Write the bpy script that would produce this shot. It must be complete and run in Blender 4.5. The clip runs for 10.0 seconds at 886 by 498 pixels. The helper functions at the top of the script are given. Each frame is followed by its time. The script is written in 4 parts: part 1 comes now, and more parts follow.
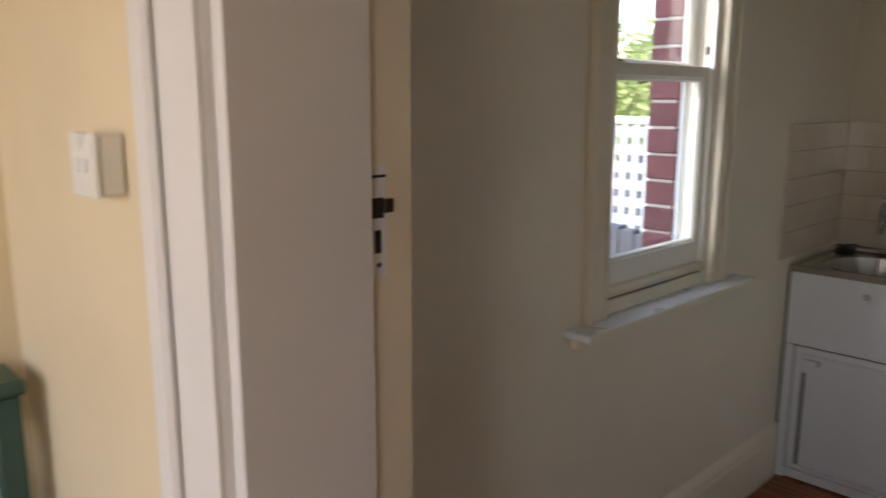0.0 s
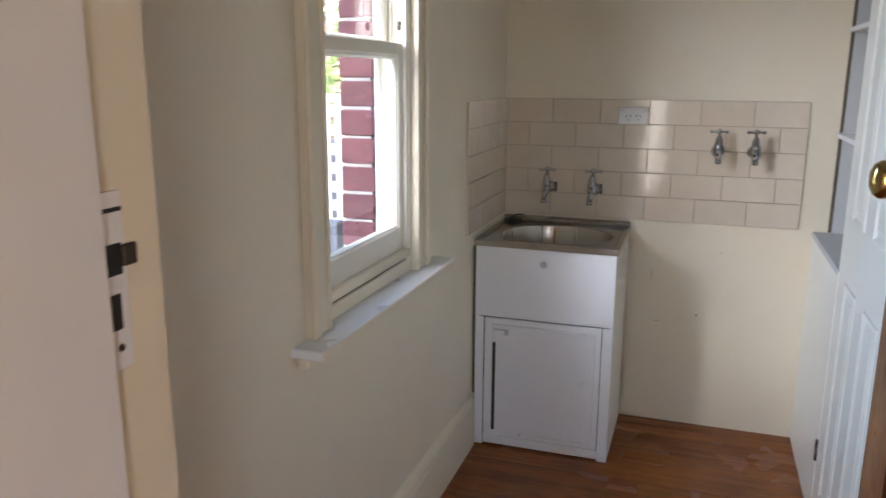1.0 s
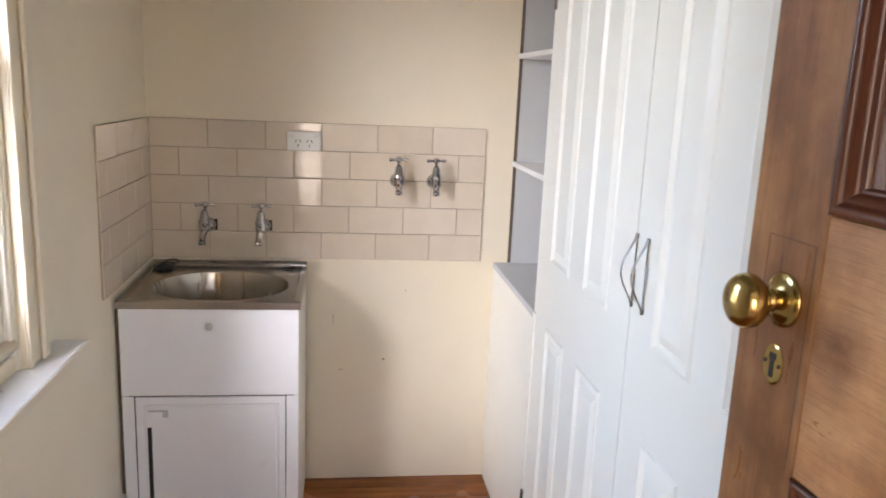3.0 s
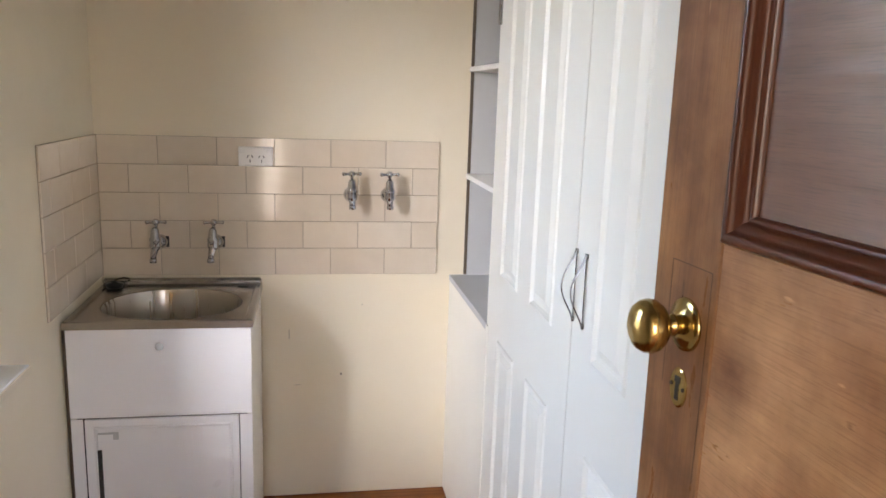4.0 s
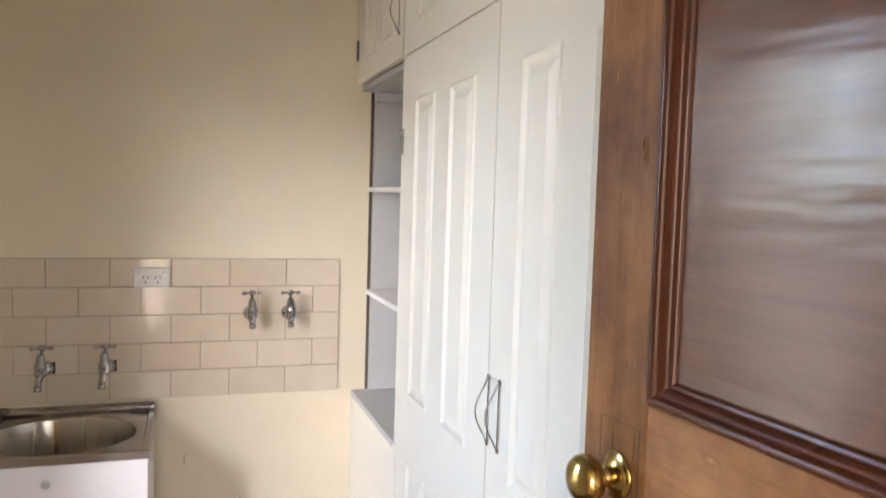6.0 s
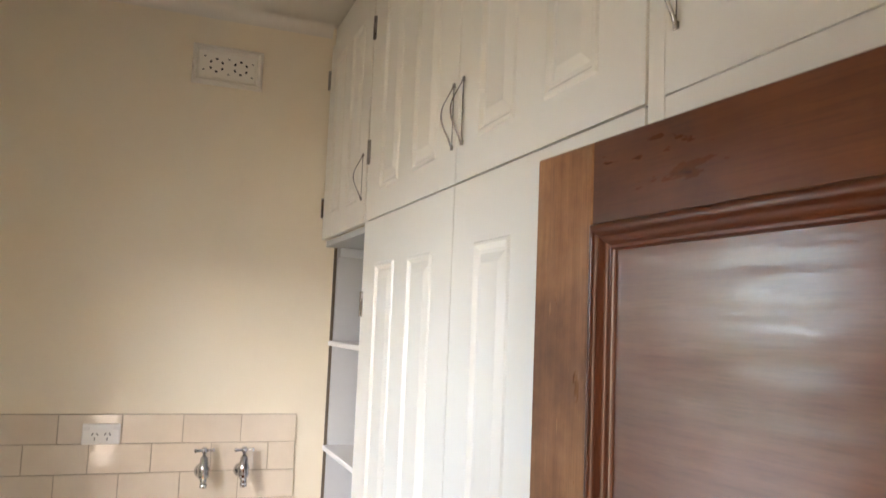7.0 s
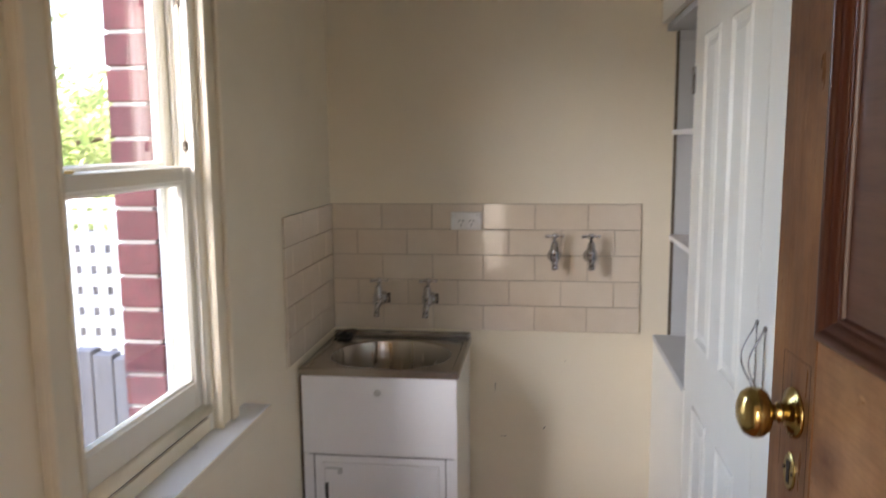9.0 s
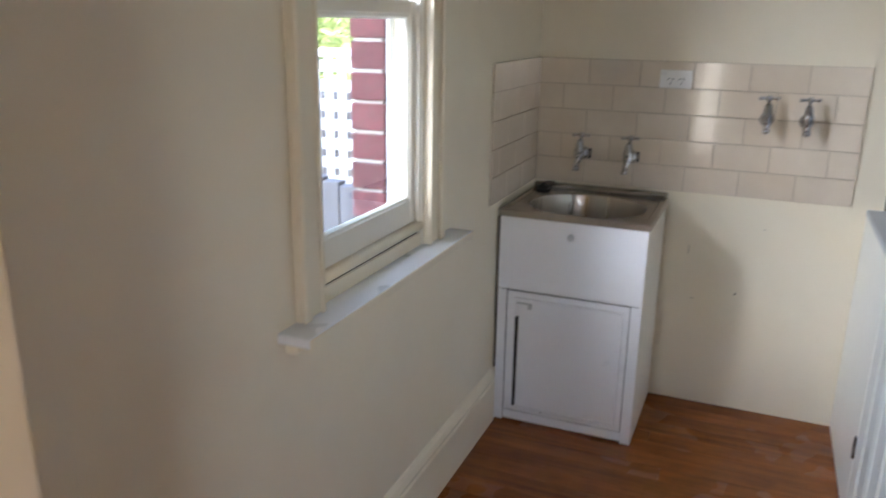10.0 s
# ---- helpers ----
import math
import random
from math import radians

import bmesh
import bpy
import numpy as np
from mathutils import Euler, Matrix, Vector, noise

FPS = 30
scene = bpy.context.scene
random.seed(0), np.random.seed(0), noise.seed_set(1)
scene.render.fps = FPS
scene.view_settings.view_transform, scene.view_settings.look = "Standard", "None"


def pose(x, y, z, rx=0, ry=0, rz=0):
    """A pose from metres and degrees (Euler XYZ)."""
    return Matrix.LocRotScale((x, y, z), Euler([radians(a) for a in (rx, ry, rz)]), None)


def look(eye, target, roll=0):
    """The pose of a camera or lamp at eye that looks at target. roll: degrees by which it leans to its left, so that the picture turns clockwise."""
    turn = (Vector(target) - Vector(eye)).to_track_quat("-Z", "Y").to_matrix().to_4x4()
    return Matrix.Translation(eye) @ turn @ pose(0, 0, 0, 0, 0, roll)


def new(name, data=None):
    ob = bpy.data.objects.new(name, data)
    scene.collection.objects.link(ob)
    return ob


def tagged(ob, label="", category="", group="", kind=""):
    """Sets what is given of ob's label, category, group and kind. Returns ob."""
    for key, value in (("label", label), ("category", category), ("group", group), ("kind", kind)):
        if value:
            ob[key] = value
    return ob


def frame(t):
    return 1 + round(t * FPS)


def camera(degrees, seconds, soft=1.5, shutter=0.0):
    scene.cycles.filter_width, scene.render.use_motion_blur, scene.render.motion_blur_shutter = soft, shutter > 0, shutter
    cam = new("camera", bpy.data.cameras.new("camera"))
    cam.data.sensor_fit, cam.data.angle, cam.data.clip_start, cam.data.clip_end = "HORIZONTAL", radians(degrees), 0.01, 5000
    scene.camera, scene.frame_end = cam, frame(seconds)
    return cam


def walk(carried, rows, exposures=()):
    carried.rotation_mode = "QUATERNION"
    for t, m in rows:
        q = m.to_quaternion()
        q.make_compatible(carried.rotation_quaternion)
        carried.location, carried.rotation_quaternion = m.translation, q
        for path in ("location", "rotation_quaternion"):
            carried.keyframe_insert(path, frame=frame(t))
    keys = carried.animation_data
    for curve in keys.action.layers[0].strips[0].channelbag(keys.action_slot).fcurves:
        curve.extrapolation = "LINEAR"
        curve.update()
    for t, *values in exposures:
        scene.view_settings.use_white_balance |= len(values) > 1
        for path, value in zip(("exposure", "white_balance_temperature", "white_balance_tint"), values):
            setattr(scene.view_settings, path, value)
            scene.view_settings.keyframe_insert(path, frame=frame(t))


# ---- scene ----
cam = camera(60.0, 10.0, shutter=0.35)
PATH = [
    (0, (1.132, -3.445, 1.481), (-0.272, -2.073, 1.098), 0.1),
    (0.5, (0.948, -3.426, 1.504), (-0.005, -1.717, 1.091), 0.4),
    (1, (0.82, -3.31, 1.492), (0.202, -1.461, 1.048), 0.3),
    (1.4, (0.754, -3.182, 1.504), (0.257, -1.297, 1.058), -0.2),
    (1.5, (0.734, -3.158, 1.505), (0.264, -1.267, 1.054), 0.0),
    (2, (0.648, -2.984, 1.521), (0.399, -1.054, 1.06), 0.1),
    (2.5, (0.653, -2.869, 1.533), (0.72, -0.92, 1.087), 1.5),
    (3, (0.684, -2.832, 1.539), (0.947, -0.893, 1.127), 2.5),
    (4.5, (0.751, -2.842, 1.579), (1.139, -0.918, 1.192), 1.7),
    (5, (0.698, -2.845, 1.59), (1.197, -0.94, 1.244), 1.7),
    (5.2, (0.689, -2.857, 1.545), (1.222, -0.952, 1.247), 1.7),
    (6.3, (0.657, -2.889, 1.681), (1.324, -1.004, 1.639), 2.1),
    (6.5, (0.66, -2.902, 1.694), (1.344, -1.023, 1.737), 2.5),
    (7, (0.672, -2.922, 1.749), (1.372, -1.059, 1.945), 2.4),
    (7.5, (0.682, -2.922, 1.771), (1.366, -1.059, 2.016), 1.9),
    (8, (0.701, -2.908, 1.745), (1.21, -0.979, 1.893), 0.6),
    (8.5, (0.763, -2.908, 1.687), (0.852, -0.912, 1.601), -0.9),
    (9, (0.832, -2.973, 1.631), (0.58, -1.008, 1.356), -0.5),
    (9.5, (0.853, -3.037, 1.571), (0.373, -1.141, 1.154), 0.6),
    (10, (0.874, -3.135, 1.528), (0.144, -1.362, 0.959), 0.9),
]
EXPOSURES = [(0.0, 2.55, 6900, 20), (0.6, 3.15, 6850, 21), (1.0, 3.42, 6500, 20), (2.5, 3.50, 6950, 24), (3.0, 4.05, 7150, 25), (3.2, 4.05, 7150, 25), (4.3, 3.95, 7250, 24),
             (6.5, 4.20, 7450, 24), (7.6, 4.35, 7250, 23), (8.0, 4.35, 6800, 23), (8.4, 3.85, 6700, 20), (9.0, 3.32, 7200, 24), (9.5, 3.27, 6200, 16), (10.0, 3.52, 6400, 18)]
walk(cam, [(t, look(eye, target, roll)) for t, eye, target, roll in PATH], EXPOSURES)

# ---- world and light ----
world = bpy.data.worlds.new("sky")
scene.world = world
world.use_nodes = True
wn = world.node_tree.nodes
sky = wn.new("ShaderNodeTexSky")
sky.sky_type, sky.sun_disc = "NISHITA", False
sky.sun_elevation, sky.sun_rotation = radians(62), radians(100)
wn["Background"].inputs["Strength"].default_value = 0.15
world.node_tree.links.new(sky.outputs[0], wn["Background"].inputs["Color"])

sun = new("sun", bpy.data.lights.new("sun", "SUN"))
sun.data.energy, sun.data.angle, sun.data.color = 3.6, radians(0.5), (1.0, 0.95, 0.88)
sun.matrix_world = look((6, -2, 12), (0, -0.9, 0.5))

hall_lamp = new("hall_sidelight_daylight", bpy.data.lights.new("hall_sidelight_daylight", "AREA"))
hall_lamp.data.shape, hall_lamp.data.size, hall_lamp.data.size_y = "RECTANGLE", 0.16, 1.9
hall_lamp.data.energy, hall_lamp.data.color = 0.5, (1.0, 0.95, 0.86)
hall_lamp.matrix_world = look((0.34, -5.12, 1.25), (0.42, -3.0, 1.25))
# two fill lamps added in the unseen end of the hall to brighten it
for name, x, watts in (("hall_left_fill", -0.10, 1.4), ("hall_far_fill", 1.80, 1.0)):
    hall_fill = new(name, bpy.data.lights.new(name, "AREA"))
    hall_fill.data.shape, hall_fill.data.size, hall_fill.data.size_y = "RECTANGLE", 0.5, 1.5
    hall_fill.data.energy, hall_fill.data.color = watts, (1.0, 0.94, 0.83)
    hall_fill.matrix_world = look((x, -5.12, 1.50), (x * 0.6 + 0.3, -3.0, 1.50))

# unseen area lamp added for the garden sky's light through the sash window
sky_lamp = new("garden_sky_panel", bpy.data.lights.new("garden_sky_panel", "AREA"))
sky_lamp.data.shape, sky_lamp.data.size, sky_lamp.data.size_y = "RECTANGLE", 5.0, 3.2
sky_lamp.data.energy, sky_lamp.data.color = 38.0, (0.42, 0.68, 1.0)
sky_lamp.matrix_world = look((-2.2, -2.35, 3.2), (0.0, -2.35, 3.2))
# brighter lamp added out of view to light the end wall past the tub
added_side_lamp = new("added_side_lamp_area", bpy.data.lights.new("added_side_lamp_area", "AREA"))
added_side_lamp.data.shape, added_side_lamp.data.size, added_side_lamp.data.size_y = "RECTANGLE", 1.7, 1.2
added_side_lamp.data.energy, added_side_lamp.data.color = 31.0, (0.84, 0.92, 1.0)
added_side_lamp.matrix_world = look((-1.75, -3.55, 2.62), (-0.1, -1.45, 1.45))


# ---- materials ----
def mat(name):
    m = bpy.data.materials.new(name)
    m.use_nodes = True
    nt = m.node_tree
    b = nt.nodes["Principled BSDF"]
    return m, nt, b


def coords(nt, scale=(1, 1, 1), jitter=True):
    tc = nt.nodes.new("ShaderNodeTexCoord")
    mp = nt.nodes.new("ShaderNodeMapping")
    mp.inputs["Scale"].default_value = scale
    if jitter:
        oi = nt.nodes.new("ShaderNodeObjectInfo")
        sc = nt.nodes.new("ShaderNodeVectorMath")
        sc.operation = "SCALE"
        sc.inputs[0].default_value = (7.3, 11.1, 5.7)
        nt.links.new(oi.outputs["Random"], sc.inputs["Scale"])
        ad = nt.nodes.new("ShaderNodeVectorMath")
        nt.links.new(tc.outputs["Object"], ad.inputs[0])
        nt.links.new(sc.outputs[0], ad.inputs[1])
        nt.links.new(ad.outputs[0], mp.inputs["Vector"])
    else:
        nt.links.new(tc.outputs["Object"], mp.inputs["Vector"])
    return mp.outputs[0]


def noise_tex(nt, vec, scale, detail=4, rough=0.55):
    n = nt.nodes.new("ShaderNodeTexNoise")
    n.inputs["Scale"].default_value, n.inputs["Detail"].default_value = scale, detail
    n.inputs["Roughness"].default_value = rough
    nt.links.new(vec, n.inputs["Vector"])
    return n.outputs["Fac"]


def ramp(nt, fac, stops):
    r = nt.nodes.new("ShaderNodeValToRGB")
    r.color_ramp.elements[0].position, r.color_ramp.elements[0].color = stops[0][0], (*stops[0][1], 1)
    r.color_ramp.elements[1].position, r.color_ramp.elements[1].color = stops[-1][0], (*stops[-1][1], 1)
    for p, c in stops[1:-1]:
        e = r.color_ramp.elements.new(p)
        e.color = (*c, 1)
    nt.links.new(fac, r.inputs["Fac"])
    return r.outputs["Color"]


def mix(nt, fac, a, b, kind="MIX"):
    m = nt.nodes.new("ShaderNodeMix")
    m.data_type, m.blend_type = "RGBA", kind
    if isinstance(fac, float):
        m.inputs["Factor"].default_value = fac
    else:
        nt.links.new(fac, m.inputs["Factor"])
    nt.links.new(a, m.inputs["A"])
    nt.links.new(b, m.inputs["B"])
    return m.outputs["Result"]


def bump(nt, b, height, strength, distance):
    n = nt.nodes.new("ShaderNodeBump")
    n.inputs["Strength"].default_value, n.inputs["Distance"].default_value = strength, distance
    nt.links.new(height, n.inputs["Height"])
    nt.links.new(n.outputs[0], b.inputs["Normal"])


def span(nt, fac, lo, hi):
    r = nt.nodes.new("ShaderNodeMapRange")
    r.inputs["From Min"].default_value, r.inputs["From Max"].default_value = 0.3, 0.7
    r.inputs["To Min"].default_value, r.inputs["To Max"].default_value = lo, hi
    nt.links.new(fac, r.inputs["Value"])
    return r.outputs[0]


def painted(name, color, rough=0.5, grain=60, depth=0.0006, vary=0.05, strength=0.15, stretch=(1, 1, 1)):
    """Paint: broad mottling, slight yellowing and a fine roller or brush relief."""
    m, nt, b = mat(name)
    v = coords(nt)
    dark = tuple(c * (1 - vary) for c in color)
    warm = (color[0] * (1 + vary * 0.4), color[1], color[2] * (1 - vary * 0.8))
    big = noise_tex(nt, v, 2.3, 3)
    col = ramp(nt, big, [(0.3, dark), (0.5, color), (0.72, warm)])
    nt.links.new(col, b.inputs["Base Color"])
    fine = noise_tex(nt, coords(nt, stretch), grain, 3)
    nt.links.new(span(nt, noise_tex(nt, v, 5, 2), rough - 0.03, rough + 0.04), b.inputs["Roughness"])
    bump(nt, b, fine, strength * 0.5, depth * 0.6)
    return m


def timber(name, pale, dark, axis="Z", rough=0.35, grain=70, coat=0.4, wear=0.3, depth=0.0002, shine=0.30):
    """Varnished timber with the grain along an axis, darker pores and rubbed patches."""
    m, nt, b = mat(name)
    long = {"X": (0.03, 1, 1), "Y": (1, 0.03, 1), "Z": (1, 1, 0.03)}[axis]
    v = coords(nt, long)
    plain = coords(nt)
    bands = noise_tex(nt, v, grain * 0.35, 6, 0.65)
    mid = tuple((p + d) / 2 for p, d in zip(pale, dark))
    col = ramp(nt, bands, [(0.28, dark), (0.48, mid), (0.70, pale)])
    pores = noise_tex(nt, v, grain * 3.2, 3, 0.7)
    pore_col = ramp(nt, pores, [(0.36, tuple(d * 0.45 for d in dark)), (0.50, (1, 1, 1))])
    col = mix(nt, 0.22, col, pore_col, "MULTIPLY")
    stain = noise_tex(nt, plain, 5.0, 5, 0.6)
    stain_col = ramp(nt, stain, [(0.30, tuple(1 - wear * k for k in (0.9, 1.0, 1.1))), (0.62, (1, 1, 1))])
    col = mix(nt, 0.9, col, stain_col, "MULTIPLY")
    oi = nt.nodes.new("ShaderNodeObjectInfo")
    tone = ramp(nt, oi.outputs["Random"], [(0.0, (0.82, 0.80, 0.78)), (1.0, (1.08, 1.06, 1.04))])
    col = mix(nt, 1.0, col, tone, "MULTIPLY")
    nt.links.new(col, b.inputs["Base Color"])
    nt.links.new(span(nt, noise_tex(nt, plain, 3.0, 2), rough + 0.06, rough - 0.05), b.inputs["Roughness"])
    b.inputs["Coat Weight"].default_value, b.inputs["Coat Roughness"].default_value = coat, 0.18
    b.inputs["Specular IOR Level"].default_value = shine
    bump(nt, b, bands, 0.4, depth)
    return m


def metal(name, color, rough=0.2, scale=(1, 1, 1), grain=40, vary=0.08):
    m, nt, b = mat(name)
    b.inputs["Metallic"].default_value = 1.0
    v = coords(nt, scale)
    n = noise_tex(nt, v, grain, 4)
    nt.links.new(ramp(nt, n, [(0.3, tuple(c * (1 - vary * 2) for c in color)), (0.7, color)]), b.inputs["Base Color"])
    nt.links.new(span(nt, n, max(rough - vary, 0.02), rough + vary), b.inputs["Roughness"])
    return m


def plain(name, color, rough=0.5):
    m, nt, b = mat(name)
    n = noise_tex(nt, coords(nt), 30, 3)
    nt.links.new(ramp(nt, n, [(0.3, tuple(c * 0.88 for c in color)), (0.7, color)]), b.inputs["Base Color"])
    b.inputs["Roughness"].default_value = rough
    return m


def scuffed(material, amount=0.35):
    """Sparse small grey-brown marks on paint."""
    nt = material.node_tree
    b = nt.nodes["Principled BSDF"]
    old = b.inputs["Base Color"].links[0].from_socket
    marks = ramp(nt, noise_tex(nt, coords(nt, (1, 1, 0.7)), 11, 2), [(0.20, (1 - amount, 1 - amount * 1.1, 1 - amount * 1.25)), (0.235, (1, 1, 1))])
    faint = ramp(nt, noise_tex(nt, coords(nt), 0.9, 5, 0.6), [(0.32, (0.955, 0.95, 0.94)), (0.5, (1, 1, 1))])
    nt.links.new(mix(nt, 1.0, mix(nt, 1.0, old, marks, "MULTIPLY"), faint, "MULTIPLY"), b.inputs["Base Color"])
    return material


WALL = painted("cream_wall_paint", (0.82, 0.735, 0.575), 0.52, 55, 0.0008, 0.04)
HALL_WALL = painted("hall_wall_paint", (0.80, 0.68, 0.47), 0.55, 55, 0.0008, 0.05)
CEIL = painted("ceiling_paint", (0.72, 0.68, 0.60), 0.7, 45, 0.0008, 0.05)
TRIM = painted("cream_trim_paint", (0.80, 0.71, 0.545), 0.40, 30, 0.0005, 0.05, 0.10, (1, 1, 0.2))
LINING = painted("jamb_paint", (0.80, 0.78, 0.76), 0.36, 35, 0.0005, 0.04, 0.10, (1, 1, 0.2))
# window board: whiter and glossier than the cream trim
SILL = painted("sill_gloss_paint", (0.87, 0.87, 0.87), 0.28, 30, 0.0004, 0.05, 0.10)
SASH = painted("sash_paint", (0.82, 0.77, 0.66), 0.32, 30, 0.0005, 0.06, 0.35, (1, 1, 0.25))
# outside white, its colour lowered to offset the strong garden lamp
OUTER_PAINT = painted("weathered_white_dimmed", (0.64, 0.64, 0.64), 0.6, 22, 0.0015, 0.14, 0.6)
# darker copy for the lining, where that lamp falls brightest
REVEAL_PAINT = painted("reveal_white_dimmed", (0.46, 0.48, 0.50), 0.7, 22, 0.0015, 0.16, 0.6)
CUPBOARD = painted("cupboard_enamel", (0.85, 0.82, 0.73), 0.36, 20, 0.0002, 0.02, 0.02, (1, 1, 0.3))
# even grey, darker and cooler than the cupboard enamel
NOOK = painted("nook_grey", (0.52, 0.53, 0.53), 0.5, 40, 0.0005, 0.05)
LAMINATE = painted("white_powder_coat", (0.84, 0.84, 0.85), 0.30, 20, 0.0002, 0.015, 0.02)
# cabinet sides: darker and warmer than the front panels
LAMINATE_SIDE = painted("cabinet_side_tone", (0.78, 0.75, 0.68), 0.35, 20, 0.0002, 0.03, 0.02)
scuffed(WALL)
scuffed(HALL_WALL)
scuffed(TRIM, 0.2)
GROUT = painted("grout", (0.42, 0.345, 0.26), 0.85, 200, 0.0006, 0.12)
PLASTIC = painted("white_plastic", (0.82, 0.81, 0.78), 0.28, 90, 0.0001, 0.02, 0.1)
DARK = plain("dark_slot", (0.015, 0.013, 0.012), 0.6)
# brown put into gaps as painted shade; the wall scuffs use it too
GAP = plain("gap_and_scuff_brown", (0.12, 0.09, 0.06), 0.8)
JOINT = plain("filled_joint", (0.075, 0.032, 0.014), 0.6)
RUBBER = plain("black_rubber", (0.02, 0.02, 0.02), 0.45)
VENT = painted("vent_plaster_paint", (0.80, 0.76, 0.68), 0.6, 60, 0.001, 0.06)
GREEN = painted("dark_green_paint", (0.030, 0.085, 0.070), 0.4, 40, 0.0006, 0.15)
BLUE = painted("pale_blue_panel", (0.55, 0.70, 0.78), 0.45, 30, 0.0003, 0.05)
STEEL = metal("brushed_steel", (0.42, 0.395, 0.365), 0.25, (1, 1, 1), 25, 0.006)
BOWL = metal("polished_steel", (0.62, 0.57, 0.50), 0.28, (1, 1, 0.06), 40, 0.012)
b = BOWL.node_tree.nodes["Principled BSDF"]
b.inputs["Anisotropic"].default_value, b.inputs["Anisotropic Rotation"].default_value = 0.85, 0.25
turned = BOWL.node_tree.nodes.new("ShaderNodeTangent")
turned.direction_type, turned.axis = "RADIAL", "Z"
BOWL.node_tree.links.new(turned.outputs[0], b.inputs["Tangent"])
CHROME = metal("chrome", (0.56, 0.56, 0.58), 0.05, (1, 1, 1), 30, 0.02)
NICKEL = metal("satin_nickel", (0.34, 0.32, 0.30), 0.28, (1, 1, 0.2), 80, 0.06)
BRASS = metal("worn_brass", (0.55, 0.42, 0.17), 0.20, (1, 1, 1), 35, 0.07)
STRIKE = metal("tarnished_plate", (0.10, 0.08, 0.06), 0.5, (1, 1, 1), 60, 0.1)
DOOR_STILE = timber("door_stile_timber", (0.360, 0.178, 0.078), (0.230, 0.106, 0.043), "Z", 0.40, 170, 0.08, 0.5)
DOOR_RAIL = timber("door_rail_timber", (0.480, 0.262, 0.132), (0.385, 0.200, 0.095), "Y", 0.34, 150, 0.10, 0.6)
DOOR_TOP = timber("door_top_rail_timber", (0.165, 0.060, 0.024), (0.105, 0.036, 0.015), "Y", 0.34, 150, 0.12, 0.4)
DOOR_PANEL = timber("door_panel_veneer", (0.150, 0.066, 0.033), (0.105, 0.042, 0.021), "Y", 0.34, 240, 0.75, 0.25, 0.0006, 0.40)
DOOR_LOW = timber("door_lower_panel", (0.17, 0.052, 0.023), (0.10, 0.030, 0.015), "Z", 0.34, 160, 0.25, 0.3)
MOULD_V = timber("door_moulding_upright", (0.110, 0.032, 0.014), (0.055, 0.016, 0.008), "Z", 0.34, 150, 0.25, 0.35, 0.0001, 0.25)
MOULD_H = timber("door_moulding_level", (0.135, 0.040, 0.018), (0.070, 0.020, 0.010), "Y", 0.30, 150, 0.40, 0.35, 0.0001)
FLOOR = timber("floorboard_timber", (0.42, 0.140, 0.028), (0.17, 0.048, 0.010), "X", 0.24, 130, 0.18, 0.4, 0.0002, 0.2)
GREY_TIMBER = timber("weathered_timber", (0.17, 0.17, 0.185), (0.09, 0.09, 0.105), "Z", 0.8, 50, 0.0, 0.3, 0.002)



def grime(material, place, radius, tint):
    """A dirty patch worn into a surface round a point of its own thing."""
    nt = material.node_tree
    b = nt.nodes["Principled BSDF"]
    old = b.inputs["Base Color"].links[0].from_socket
    v = coords(nt, jitter=False)
    d = nt.nodes.new("ShaderNodeVectorMath")
    d.operation = "DISTANCE"
    d.inputs[1].default_value = place
    nt.links.new(v, d.inputs[0])
    n = noise_tex(nt, v, 22, 4)
    add = nt.nodes.new("ShaderNodeMath")
    add.operation = "MULTIPLY_ADD"
    nt.links.new(n, add.inputs[0])
    add.inputs[1].default_value = radius * 1.1
    nt.links.new(d.outputs["Value"], add.inputs[2])
    mask = ramp(nt, add.outputs[0], [(radius * 0.55, tint), (radius * 1.7, (1, 1, 1))])
    nt.links.new(mix(nt, 1.0, old, mask, "MULTIPLY"), b.inputs["Base Color"])


def rubbed(material, grain, honey=(1.25, 1.38, 1.45)):
    """Rubbed honey patches, short dark flecks along the grain and a few pale chips."""
    nt = material.node_tree
    b = nt.nodes["Principled BSDF"]
    old = b.inputs["Base Color"].links[0].from_socket
    patch = ramp(nt, noise_tex(nt, coords(nt), 8, 5, 0.62), [(0.30, (0.56, 0.50, 0.48)), (0.50, (1, 1, 1)), (0.66, honey)])
    fleck = ramp(nt, noise_tex(nt, coords(nt, grain), 60, 3, 0.6), [(0.27, (0.45, 0.38, 0.34)), (0.31, (1, 1, 1))])
    chip = ramp(nt, noise_tex(nt, coords(nt, grain), 75, 2, 0.5), [(0.72, (1, 1, 1)), (0.75, (1.5, 1.65, 1.75))])
    col = mix(nt, 1.0, mix(nt, 1.0, old, patch, "MULTIPLY"), fleck, "MULTIPLY")
    nt.links.new(mix(nt, 1.0, col, chip, "MULTIPLY"), b.inputs["Base Color"])
    scr = noise_tex(nt, coords(nt, grain), 30, 5, 0.7)
    nt.links.new(span(nt, scr, 0.24, 0.50), b.inputs["Roughness"])


rubbed(DOOR_RAIL, (1, 0.22, 1))
rubbed(DOOR_STILE, (1, 1, 0.22))
rubbed(DOOR_TOP, (1, 0.22, 1), (1.15, 1.2, 1.2))
grime(DOOR_RAIL, (0.0, 0.575, 1.338), 0.036, (0.36, 0.26, 0.22))
grime(DOOR_STILE, (0.0, 0.640, 1.300), 0.090, (0.62, 0.55, 0.52))

